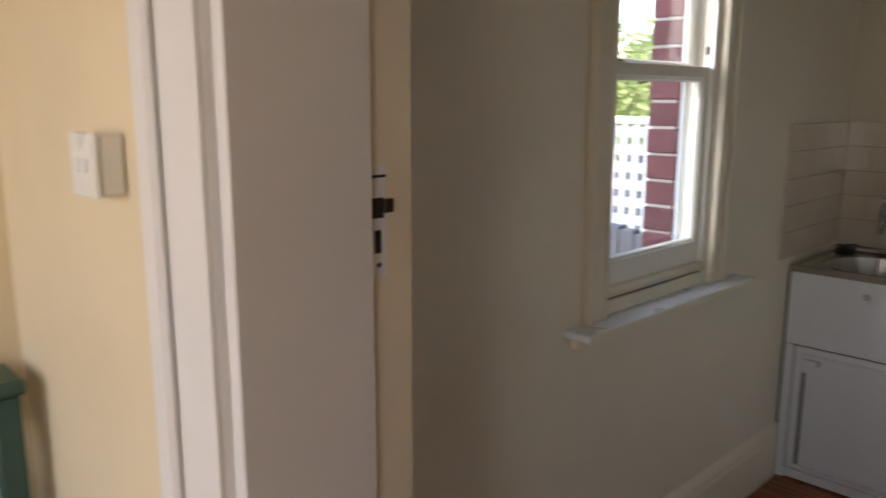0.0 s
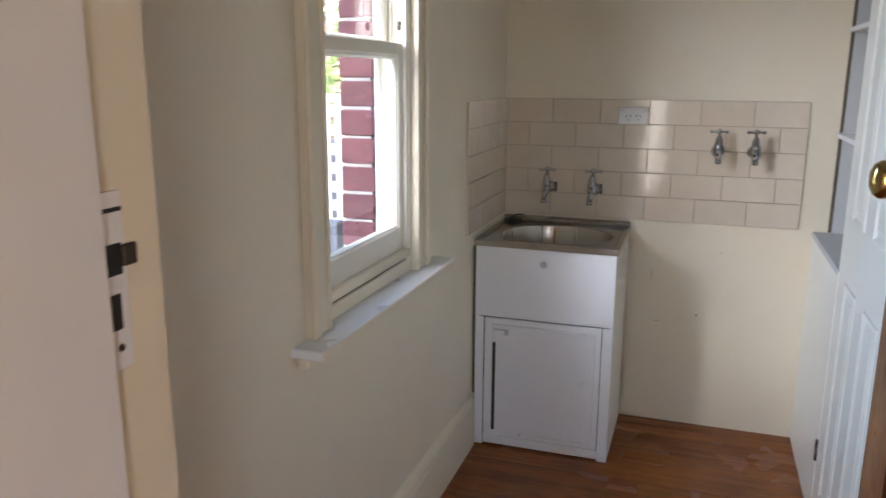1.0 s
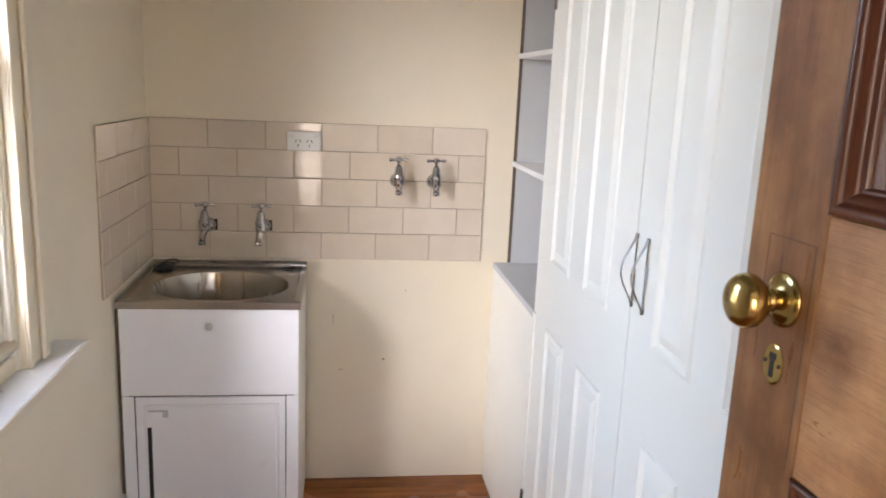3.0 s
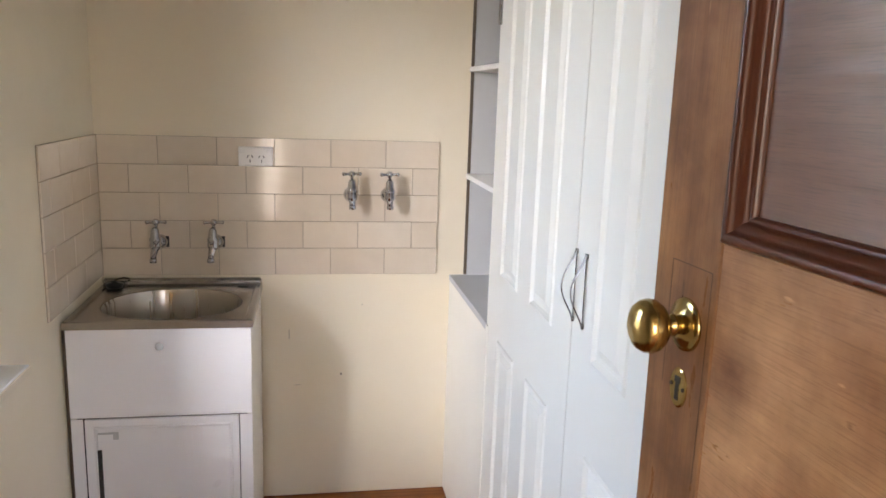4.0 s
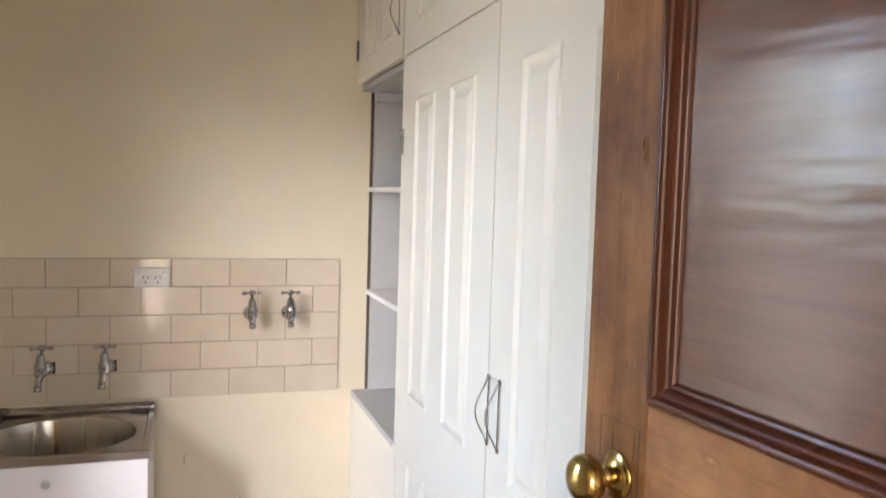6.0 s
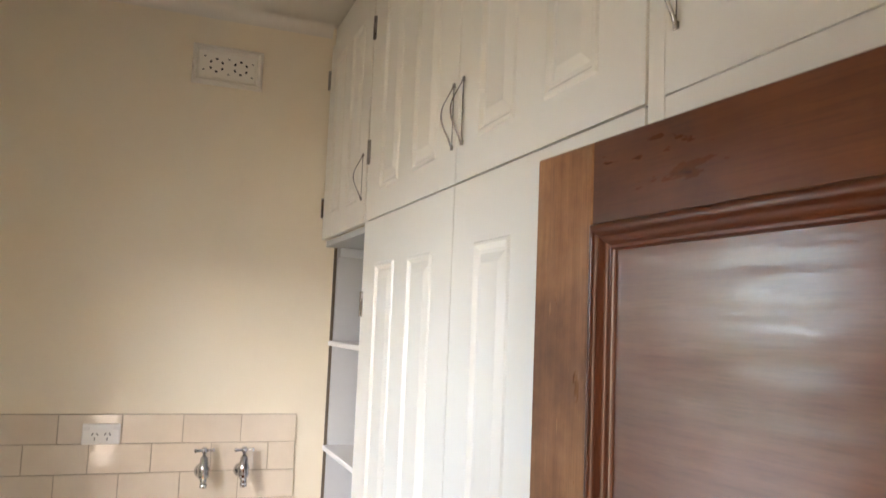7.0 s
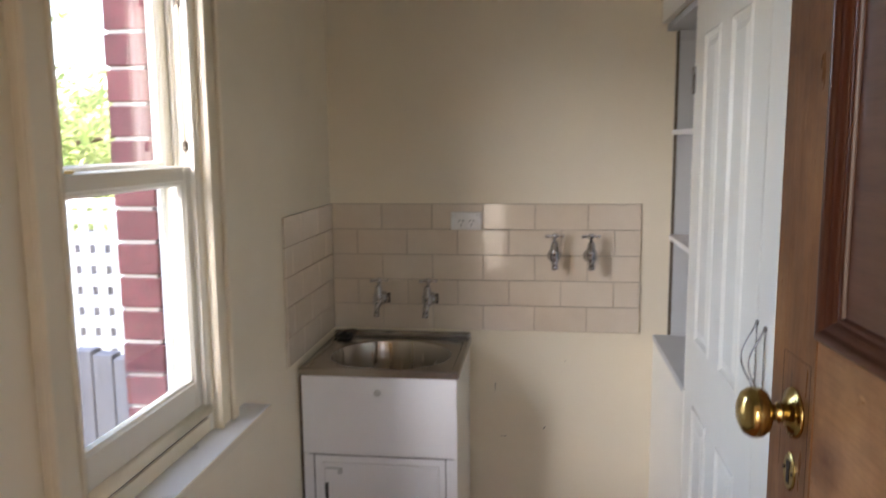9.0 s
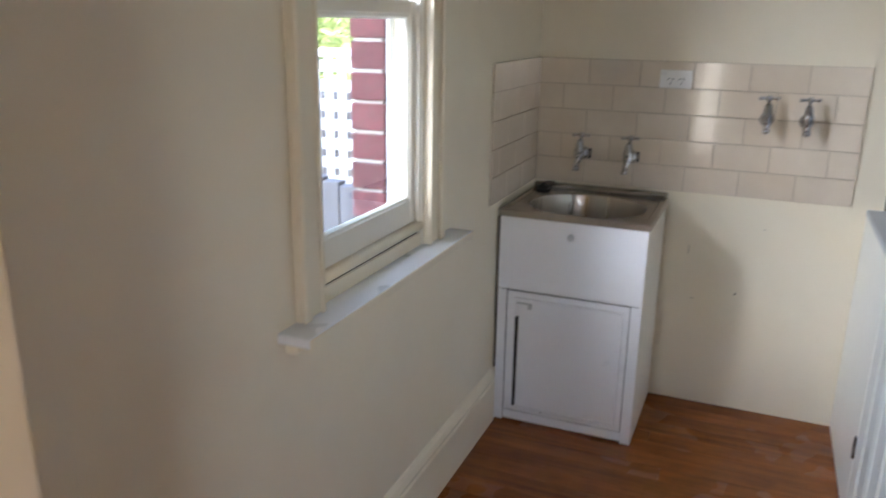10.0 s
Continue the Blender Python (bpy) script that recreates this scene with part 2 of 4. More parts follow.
# the panel's veneer has lifted and settled in long level ripples
nt = DOOR_PANEL.node_tree
b = nt.nodes["Principled BSDF"]
first = b.inputs["Normal"].links[0].from_node
ripple = nt.nodes.new("ShaderNodeBump")
ripple.inputs["Strength"].default_value, ripple.inputs["Distance"].default_value = 0.6, 0.008
nt.links.new(noise_tex(nt, coords(nt, (1, 0.16, 1)), 16, 3, 0.5), ripple.inputs["Height"])
nt.links.new(ripple.outputs[0], first.inputs["Normal"])
nt.links.new(ripple.outputs[0], b.inputs["Coat Normal"])
b.inputs["Coat Roughness"].default_value, b.inputs["Coat Weight"].default_value = 0.22, 0.80

m, nt, b = mat("glazed_tile")
v = coords(nt)
oi = nt.nodes.new("ShaderNodeObjectInfo")
tone = ramp(nt, oi.outputs["Random"], [(0.0, (0.71, 0.605, 0.475)), (1.0, (0.76, 0.655, 0.525))])
cloud = ramp(nt, noise_tex(nt, v, 14, 3), [(0.3, (0.95, 0.94, 0.93)), (0.7, (1, 1, 1))])
nt.links.new(mix(nt, 1.0, tone, cloud, "MULTIPLY"), b.inputs["Base Color"])
b.inputs["Roughness"].default_value, b.inputs["Coat Weight"].default_value, b.inputs["Coat Roughness"].default_value = 0.12, 0.35, 0.04
bump(nt, b, noise_tex(nt, v, 7, 1), 0.25, 0.0014)
TILE = m

m, nt, b = mat("red_brick")
v = coords(nt)
oi = nt.nodes.new("ShaderNodeObjectInfo")
tone = ramp(nt, oi.outputs["Random"], [(0.0, (0.085, 0.020, 0.024)), (1.0, (0.130, 0.034, 0.036))])
spots = ramp(nt, noise_tex(nt, v, 45, 5), [(0.32, (0.55, 0.5, 0.5)), (0.6, (1, 1, 1))])
nt.links.new(mix(nt, 1.0, tone, spots, "MULTIPLY"), b.inputs["Base Color"])
b.inputs["Roughness"].default_value = 0.85
bump(nt, b, noise_tex(nt, v, 120, 5), 0.6, 0.003)
BRICK = m
MORTAR = painted("mortar", (0.27, 0.245, 0.22), 0.9, 150, 0.002, 0.15, 0.6)

m, nt, b = mat("window_glass")
b.inputs["Transmission Weight"].default_value, b.inputs["Roughness"].default_value, b.inputs["IOR"].default_value = 1.0, 0.0, 1.45
b.inputs["Base Color"].default_value = (0.97, 0.99, 0.98, 1)
GLASS = m

m, nt, b = mat("leaf")
oi = nt.nodes.new("ShaderNodeNewGeometry")
nt.links.new(ramp(nt, oi.outputs["Random Per Island"], [(0.0, (0.07, 0.13, 0.03)), (0.6, (0.20, 0.28, 0.07)), (1.0, (0.40, 0.43, 0.22))]), b.inputs["Base Color"])
b.inputs["Roughness"].default_value = 0.5
b.inputs["Subsurface Weight"].default_value = 0.0
tr = nt.nodes.new("ShaderNodeBsdfTranslucent")
tr.inputs["Color"].default_value = (0.34, 0.42, 0.18, 1)
ms = nt.nodes.new("ShaderNodeMixShader")
ms.inputs[0].default_value = 0.4
nt.links.new(b.outputs[0], ms.inputs[1])
nt.links.new(tr.outputs[0], ms.inputs[2])
nt.links.new(ms.outputs[0], nt.nodes["Material Output"].inputs["Surface"])
LEAF = m
BARK = timber("bark", (0.20, 0.15, 0.11), (0.09, 0.07, 0.05), "Z", 0.9, 30, 0.0, 0.4, 0.01)
m, nt, b = mat("garden_ground")
v = coords(nt)
nt.links.new(ramp(nt, noise_tex(nt, v, 3, 6), [(0.3, (0.10, 0.13, 0.04)), (0.5, (0.22, 0.20, 0.13)), (0.7, (0.34, 0.31, 0.25))]), b.inputs["Base Color"])
b.inputs["Roughness"].default_value = 0.95
bump(nt, b, noise_tex(nt, v, 40, 5), 0.6, 0.02)
GROUND = m


# ---- mesh helpers ----
def finish(name, bm, material, smooth=False):
    bmesh.ops.recalc_face_normals(bm, faces=bm.faces[:])
    me = bpy.data.meshes.new(name)
    bm.to_mesh(me)
    bm.free()
    me.materials.append(material)
    if smooth:
        me.shade_smooth()
    return me


def part(name, bm, material, parent=None, label="", smooth=False):
    ob = new(name, finish(name, bm, material, smooth))
    if parent:
        ob.parent = parent
    return tagged(ob, label)


def thing(name, at, label, category, group="", turn=0):
    ob = new(name)
    ob.matrix_basis = pose(*at, 0, 0, turn)
    return tagged(ob, label, category, group)


def structure(name, bm, material, label, category, smooth=False):
    return tagged(part(name, bm, material, None, label, smooth), category=category, kind="structure")


def box(bm, x0, x1, y0, y1, z0, z1, bevel=0.0, segs=1):
    made = bmesh.ops.create_cube(bm, size=1.0, matrix=Matrix.Translation(((x0 + x1) / 2, (y0 + y1) / 2, (z0 + z1) / 2)) @ Matrix.Diagonal((abs(x1 - x0), abs(y1 - y0), abs(z1 - z0), 1)))
    if bevel:
        edges = list({e for vert in made["verts"] for e in vert.link_edges})
        bmesh.ops.bevel(bm, geom=edges, offset=bevel, segments=segs, affect="EDGES", profile=0.6)
    return bm


def boxes(*rows, bevel=0.0):
    bm = bmesh.new()
    for r in rows:
        box(bm, *r, bevel)
    return bm


def lathe(bm, profile, m=Matrix(), segs=24):
    rings = []
    for r, z in profile:
        rings.append([bm.verts.new(m @ Vector((max(r, 1e-4) * math.cos(2 * math.pi * k / segs), max(r, 1e-4) * math.sin(2 * math.pi * k / segs), z))) for k in range(segs)])
    for a, c in zip(rings, rings[1:]):
        for k in range(segs):
            bm.faces.new((a[k], a[(k + 1) % segs], c[(k + 1) % segs], c[k]))
    bm.faces.new(rings[0][::-1])
    bm.faces.new(rings[-1])
    return bm


def tube(bm, pts, radii, segs=10, flat=1.0):
    """A round bar along points; flat squeezes it."""
    pts = [Vector(p) for p in pts]
    if not isinstance(radii, (list, tuple)):
        radii = [radii] * len(pts)
    rings, side = [], None
    for i, p in enumerate(pts):
        d = (pts[min(i + 1, len(pts) - 1)] - pts[max(i - 1, 0)]).normalized()
        if side is None:
            side = d.orthogonal().normalized()
        side = (side - d * side.dot(d)).normalized()
        up = d.cross(side)
        rings.append([bm.verts.new(p + radii[i] * (math.cos(2 * math.pi * k / segs) * side + flat * math.sin(2 * math.pi * k / segs) * up)) for k in range(segs)])
    for a, c in zip(rings, rings[1:]):
        for k in range(segs):
            bm.faces.new((a[k], a[(k + 1) % segs], c[(k + 1) % segs], c[k]))
    bm.faces.new(rings[0][::-1])
    bm.faces.new(rings[-1])
    return bm


def sweep_rect(bm, a0, a1, b0, b1, profile, put, sides="lrbt"):
    """A mitred frame round a rectangle: profile rows are (inset, height); put maps (a, b, height) to a place."""
    def corners(i, h):
        return [put(a0 + i, b0 + i, h), put(a1 - i, b0 + i, h), put(a1 - i, b1 - i, h), put(a0 + i, b1 - i, h)]
    loops = [[bm.verts.new(c) for c in corners(i, h)] for i, h in profile]
    for a, c in zip(loops, loops[1:]):
        for k, s in enumerate("brtl"):
            if s in sides:
                bm.faces.new((a[k], a[(k + 1) % 4], c[(k + 1) % 4], c[k]))
    return bm


# ---- the room: window wall x = 0, end wall y = 0, floor z = 0 ----
CUP, CEILING, DOORWALL, HALLWALL = 1.267, 2.90, -2.79, -3.03
WY0, WY1, WZ0, WZ1 = -1.745, -1.165, 0.875, 2.095

structure("wall_window_side", boxes((-0.10, 0, -3.0, WY0, -0.3, 3.0), (-0.10, 0, WY1, 0.0, -0.3, 3.0), (-0.10, 0, WY0, WY1, -0.3, WZ0), (-0.10, 0, WY0, WY1, WZ1, 3.0)), WALL,
          "cream painted plaster wall with a sash window", "wall")
structure("wall_end", boxes((-0.10, 2.0, 0.0, 0.12, -0.3, 3.0)), WALL, "cream painted plaster wall behind the laundry tub", "wall")
structure("wall_doorway", boxes((-0.60, 0.36, HALLWALL + 0.004, DOORWALL, -0.1, 3.0), (1.17, 3.0, HALLWALL + 0.004, DOORWALL, -0.1, 3.0), (0.36, 1.17, HALLWALL + 0.004, DOORWALL, 1.99, 3.0)), WALL,
          "cream painted wall with an open doorway", "wall")
structure("wall_cupboard_back", boxes((1.85, 1.95, -3.0, 0.12, -0.1, 3.0)), WALL, "cream painted wall behind the built-in cupboards", "wall")
structure("ceiling", boxes((-0.2, 2.0, -3.0, 0.1, CEILING, CEILING + 0.1)), CEIL, "off-white painted plaster ceiling", "ceiling")
cove = bmesh.new()
for k in range(8):
    a0, a1 = math.pi / 2 * k / 8, math.pi / 2 * (k + 1) / 8
    r = 0.045
    p = [(-r + r * math.cos(a), CEILING - r + r * math.sin(a)) for a in (a0, a1)]
    q = [cove.verts.new((x, y, z)) for x in (0, CUP) for y, z in p]
    cove.faces.new((q[0], q[1], q[3], q[2]))
structure("cornice", cove, CEIL, "small coved plaster cornice", "cornice", True)

end_wall = bpy.data.objects["wall_end"]
for x, z, w, h in ((0.657, 0.640, 0.0016, 0.038), (0.850, 0.492, 0.006, 0.008), (0.680, 0.455, 0.020, 0.0014), (0.930, 0.770, 0.003, 0.004)):
    part("scuff", boxes((x, x + w, -0.0006, 0.001, z, z + h)), GAP, end_wall, "small dark scuff on the paint")
# skirting board
sk = bmesh.new()
prof = [(0.0, 0.0), (0.021, 0.0), (0.021, 0.165), (0.017, 0.175), (0.019, 0.188), (0.013, 0.205), (0.006, 0.214), (0.0, 0.217)]
ends = [[sk.verts.new((x, y, z)) for x, z in prof] for y in (-0.505, DOORWALL)]
for k in range(len(prof)):
    sk.faces.new((ends[0][k], ends[0][(k + 1) % 8], ends[1][(k + 1) % 8], ends[1][k]))
sk.faces.new(ends[0])
sk.faces.new(ends[1][::-1])
structure("baseboard", sk, TRIM, "tall cream painted moulded skirting board", "skirting board")

# ---- doorway lining, architraves ----
lining = tagged(new("door_lining"), "off-white painted timber door lining", "door frame", kind="structure")
part("jamb", boxes((0.35, 0.385, -3.035, -2.838, 0, 1.9545), bevel=0.002), LINING, lining)
part("rebate", boxes((0.35, 0.374, -2.838, -2.762, 0, 1.9755), bevel=0.002), TRIM, lining)
part("jamb", boxes((1.145, 1.18, -3.035, -2.762, 0, 1.9545), bevel=0.002), LINING, lining)
part("head", boxes((0.35, 1.18, -3.035, -2.838, 1.955, 1.99), bevel=0.002), LINING, lining)
hall_arch = tagged(new("architrave_hall"), "white painted moulded door architrave", "trim", kind="structure")
for x0, x1, xo in ((0.215, 0.36, 0.213), (1.17, 1.315, 1.271)):
    arch = boxes((x0, x1, -3.05, -3.028, 0, 2.10), bevel=0.004)
    box(arch, xo, xo + 0.046, -3.064, -3.0495, 0, 2.10, 0.006)
    box(arch, x1 - 0.012 if x0 < 0.5 else x0, x1 if x0 < 0.5 else x0 + 0.012, -3.054, -3.0495, 0, 1.98, 0.002)
    part("upright", arch, LINING, hall_arch)
part("head", boxes((0.3605, 1.1695, -3.05, -3.028, 1.98, 2.10), bevel=0.004), LINING, hall_arch)
arch = boxes((0.28, 0.372, -2.79, -2.762, 0, 2.06), (1.17, 1.262, -2.79, -2.762, 0, 2.045), (0.372, 1.17, -2.79, -2.762, 1.976, 2.06), bevel=0.004)
structure("architrave_laundry", arch, TRIM, "cream painted door architrave", "trim")

plate = thing("strike_plate", (0.374, -2.822, 1.325), "tarnished lock strike plates let into the painted jamb", "strike plate")
part("plate", boxes((0, 0.0015, -0.014, 0.014, -0.075, 0.075), bevel=0.0005), LINING, plate, "paint-covered plate")
part("latch_hole", boxes((0.0012, 0.003, -0.010, 0.008, 0.006, 0.032)), DARK, plate)
part("bolt_hole", boxes((0.0012, 0.003, -0.007, 0.003, -0.040, -0.010)), DARK, plate)
part("latch_lip", boxes((0.0012, 0.006, 0.008, 0.023, 0.012, 0.030), bevel=0.001), STRIKE, plate, "bent dark metal lip")
part("screw_hole", boxes((0.0012, 0.003, -0.010, 0.012, 0.058, 0.0615)), DARK, plate)
part("screw", lathe(bmesh.new(), [(0.0035, 0.001), (0.003, 0.003)], pose(0, 0, -0.056, 0, 90, 0), 10), STRIKE, plate)

# ---- sash window ----
win = tagged(new("window_1"), "white painted timber double-hung sash window with clear glass", "window", kind="structure")
fr = boxes((-0.10, 0.0, WY1 - 0.012, WY1 - 0.0005, WZ0 + 0.03, WZ1 - 0.021), (-0.10, 0.0, WY0 + 0.0005, WY0 + 0.012, WZ0 + 0.03, WZ1 - 0.021), (-0.10, 0.0, WY0, WY1, WZ1 - 0.02, WZ1 + 0.02),
           (-0.016, -0.003, WY1 - 0.026, WY1 - 0.011, 0.925, WZ1 - 0.02), (-0.016, -0.003, WY0 + 0.011, WY0 + 0.026, 0.925, WZ1 - 0.02),
           (-0.060, -0.050, WY1 - 0.022, WY1 - 0.011, 0.92, WZ1 - 0.02), (-0.060, -0.050, WY0 + 0.011, WY0 + 0.022, 0.92, WZ1 - 0.02), bevel=0.002)
part("window_frame", fr, SASH, win)
part("outer_lining", boxes((-0.104, -0.092, WY1 - 0.034, WY1 + 0.02, WZ0 - 0.02, WZ1), (-0.104, -0.092, WY0 - 0.02, WY0 + 0.034, WZ0 - 0.02, WZ1), bevel=0.003), REVEAL_PAINT, win, "flaking white outside lining")
part("window_sill", boxes((-0.10, 0.078, -1.905, -0.958, 0.880, 0.902), bevel=0.003), SILL, win, "glossy painted window board, whiter than its front edge")
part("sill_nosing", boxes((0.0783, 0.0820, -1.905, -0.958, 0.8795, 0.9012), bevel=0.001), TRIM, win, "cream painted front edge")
part("sill_moulding", boxes((0.0, 0.030, -1.885, -0.985, 0.846, 0.8795), bevel=0.007), TRIM, win)
part("stop_board", boxes((-0.0155, -0.002, WY0 + 0.0125, WY1 - 0.0125, 0.9025, 0.942), bevel=0.002), TRIM, win)
# dark strip set in the joint between stop board and bead
part("board_gap", boxes((-0.0150, -0.008, WY0 + 0.014, WY1 - 0.014, 0.9425, 0.9465)), GAP, win, "dark joint strip under the bead")
bead = bmesh.new()
bead_ends = []
for y in (WY0 + 0.0125, WY1 - 0.0125):
    arc = [(-0.0155 + 0.021 * math.sin(math.pi * k / 10) ** 0.7, 0.9625 - 0.0155 * math.cos(math.pi * k / 10)) for k in range(11)]
    bead_ends.append([bead.verts.new((x, y, z)) for x, z in arc])
for k in range(10):
    bead.faces.new((bead_ends[0][k], bead_ends[0][k + 1], bead_ends[1][k + 1], bead_ends[1][k]))
bead.faces.new(bead_ends[0])
bead.faces.new(bead_ends[1][::-1])
part("sill_bead", bead, TRIM, win, "rounded staff bead", True)
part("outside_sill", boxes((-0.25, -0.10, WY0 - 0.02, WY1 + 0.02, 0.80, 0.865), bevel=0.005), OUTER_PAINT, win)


def sash(name, x0, x1, z0, z1, bottom, top, stile):
    y0, y1 = WY0 + 0.014, WY1 - 0.014
    bm = boxes((x0, x1, y0, y0 + stile, z0, z1), (x0, x1, y1 - stile, y1, z0, z1), (x0, x1, y0 + stile, y1 - stile, z0, z0 + bottom), (x0, x1, y0 + stile, y1 - stile, z1 - top, z1), bevel=0.003)
    s = part(name, bm, SASH, win)
    bead = bmesh.new()
    xm = (x0 + x1) / 2
    sweep_rect(bead, y0 + stile, y1 - stile, z0 + bottom, z1 - top, [(0, x1 - 0.004), (0.006, x1 - 0.006), (0.010, x1 - 0.012), (0.012, xm)], lambda a, c, h: Vector((h, a, c)))
    part("glazing_bead", bead, SASH, s)
    pane = part("pane", boxes((xm - 0.002, xm + 0.002, y0 + stile - 0.004, y1 - stile + 0.004, z0 + bottom - 0.004, z1 - top + 0.004)), GLASS, s, "clear glass pane")
    pane.visible_shadow = False
    return s


sash("lower_sash", -0.048, -0.016, 0.928, 1.580, 0.118, 0.036, 0.042)
sash("upper_sash", -0.094, -0.062, 1.545, 2.074, 0.036, 0.050, 0.042)
part("sash_pulley", boxes((-0.040, -0.024, WY1 - 0.0155, WY1 - 0.011, 1.955, 2.015), bevel=0.002), STRIKE, win, "dark iron sash pulley")
part("sash_cord", tube(bmesh.new(), [(-0.032, WY1 - 0.016, 1.96), (-0.033, WY1 - 0.017, 1.80), (-0.032, WY1 - 0.016, 1.60)], 0.003, 6), TRIM, win)
part("sash_stop", boxes((-0.034, -0.022, WY1 - 0.024, WY1 - 0.011, 1.615, 1.640), bevel=0.003), STRIKE, win, "small dark sash stop")
latch = bmesh.new()
box(latch, -0.045, -0.018, -1.70, -1.655, 1.580, 1.586, 0.001)
tube(latch, [(-0.032, -1.675, 1.586), (-0.030, -1.690, 1.594), (-0.026, -1.712, 1.596)], 0.004, 8)
part("sash_latch", latch, BRASS, win, "small brass sash latch")
arch = bmesh.new()
for y0, y1, yo in ((-1.072, -1.160, -1.072), (-1.838, -1.750, -1.838)):
    a, c = min(y0, y1), max(y0, y1)
    box(arch, 0.0, 0.018, a, c, 0.902, 2.155, 0.003)
    o0, o1 = (yo - 0.028, yo + 0.004) if yo > -1.4 else (yo - 0.004, yo + 0.028)
    box(arch, 0.0185, 0.031, o0, o1, 0.902, 2.155, 0.005)
    i0, i1 = (a - 0.002, a + 0.012) if yo > -1.4 else (c - 0.012, c + 0.002)
    box(arch, 0.0185, 0.024, i0, i1, 0.902, 2.10, 0.002)
box(arch, 0.0, 0.018, -1.748, -1.162, 2.088, 2.155, 0.003)
box(arch, 0.0, 0.033, -1.846, -1.064, 2.1555, 2.19, 0.006)
part("architrave", arch, TRIM, win)

# ---- floor ----
structure("floor", boxes((-0.6, 3.0, -5.1, 0.0, -0.12, -0.020)), DARK, "dark subfloor seen in the board joints", "floor")

# ---- wall tiles and grout bed ----
P, R, TZ = 0.2007, 0.1003, 0.893
splash = structure("splashback", boxes((0.002, 1.211, -0.004, 0.0, TZ, TZ + 0.5015), (0.0, 0.004, -0.585, -0.004, TZ, TZ + 0.5015)), GROUT, "beige glazed brick-bond wall tiles with grey-beige grout", "tiles")

# ---- built-in cupboards ----
CX = CUP + 0.018
Y_NOOK, Y_SPLIT, Y_END = -0.650, -1.400, -2.085


def panel_mould(bm, y0, y1, z0, z1, x):
    """A raised and fielded panel pressed into a door face that looks towards -x."""
    sweep_rect(bm, y0, y1, z0, z1, [(0, x), (0.004, x - 0.004), (0.009, x - 0.005), (0.013, x - 0.001), (0.018, x + 0.003), (0.026, x + 0.003), (0.045, x - 0.004), (0.060, x - 0.004)], lambda a, c, h: Vector((h, a, c)))
    i = 0.060
    bm.faces.new([bm.verts.new((x - 0.004, a, c)) for a, c in ((y0 + i, z0 + i), (y1 - i, z0 + i), (y1 - i, z1 - i), (y0 + i, z1 - i))])


def bow_handle(parent, y, z, length=0.150):
    """A flat strip bent outwards in a soft bow over a thin straight bar."""
    h, n = length / 2, 24
    bm = bmesh.new()
    rings = []
    for k in range(n + 1):
        u = -1 + 2 * k / n
        out = -0.0035 - 0.027 * (0.5 + 0.5 * math.cos(math.pi * u)) ** 0.8
        w = 0.0052 - 0.0022 * (1 - abs(u)) ** 0.6
        rings.append([bm.verts.new((out + dx, dy, u * h)) for dx, dy in ((-0.0012, -w * 0.8), (-0.0018, 0), (-0.0012, w * 0.8), (0.0004, w), (0.0014, 0), (0.0004, -w))])
    for a, c in zip(rings, rings[1:]):
        for k in range(6):
            bm.faces.new((a[k], a[(k + 1) % 6], c[(k + 1) % 6], c[k]))
    bm.faces.new(rings[0][::-1])
    bm.faces.new(rings[-1])
    for s in (-1, 1):
        box(bm, -0.0045, 0.0, -0.0035, 0.0035, s * h * 0.93 - 0.005, s * h * 0.93 + 0.005, 0.001)
    bmesh.ops.recalc_face_normals(bm, faces=bm.faces[:])
    # rod added to draw the straight thin line behind the bow
    tube(bm, [(-0.0030, 0, -h * 0.95), (-0.0030, 0, h * 0.95)], 0.0011, 6)
    bmesh.ops.translate(bm, vec=Vector((-0.020, y, z)), verts=bm.verts[:])
    part("handle", bm, NICKEL, parent, "satin nickel bow handle", True)


def hinge(parent, y, z, length=0.075):
    bm = boxes((-0.0235, -0.020, y - 0.009, y + 0.009, z - length / 2, z + length / 2), bevel=0.001)
    tube(bm, [(-0.025, y, z - length / 2), (-0.025, y, z + length / 2)], 0.004, 8)
    part("hinge", bm, NICKEL, parent, "dull metal hinge")


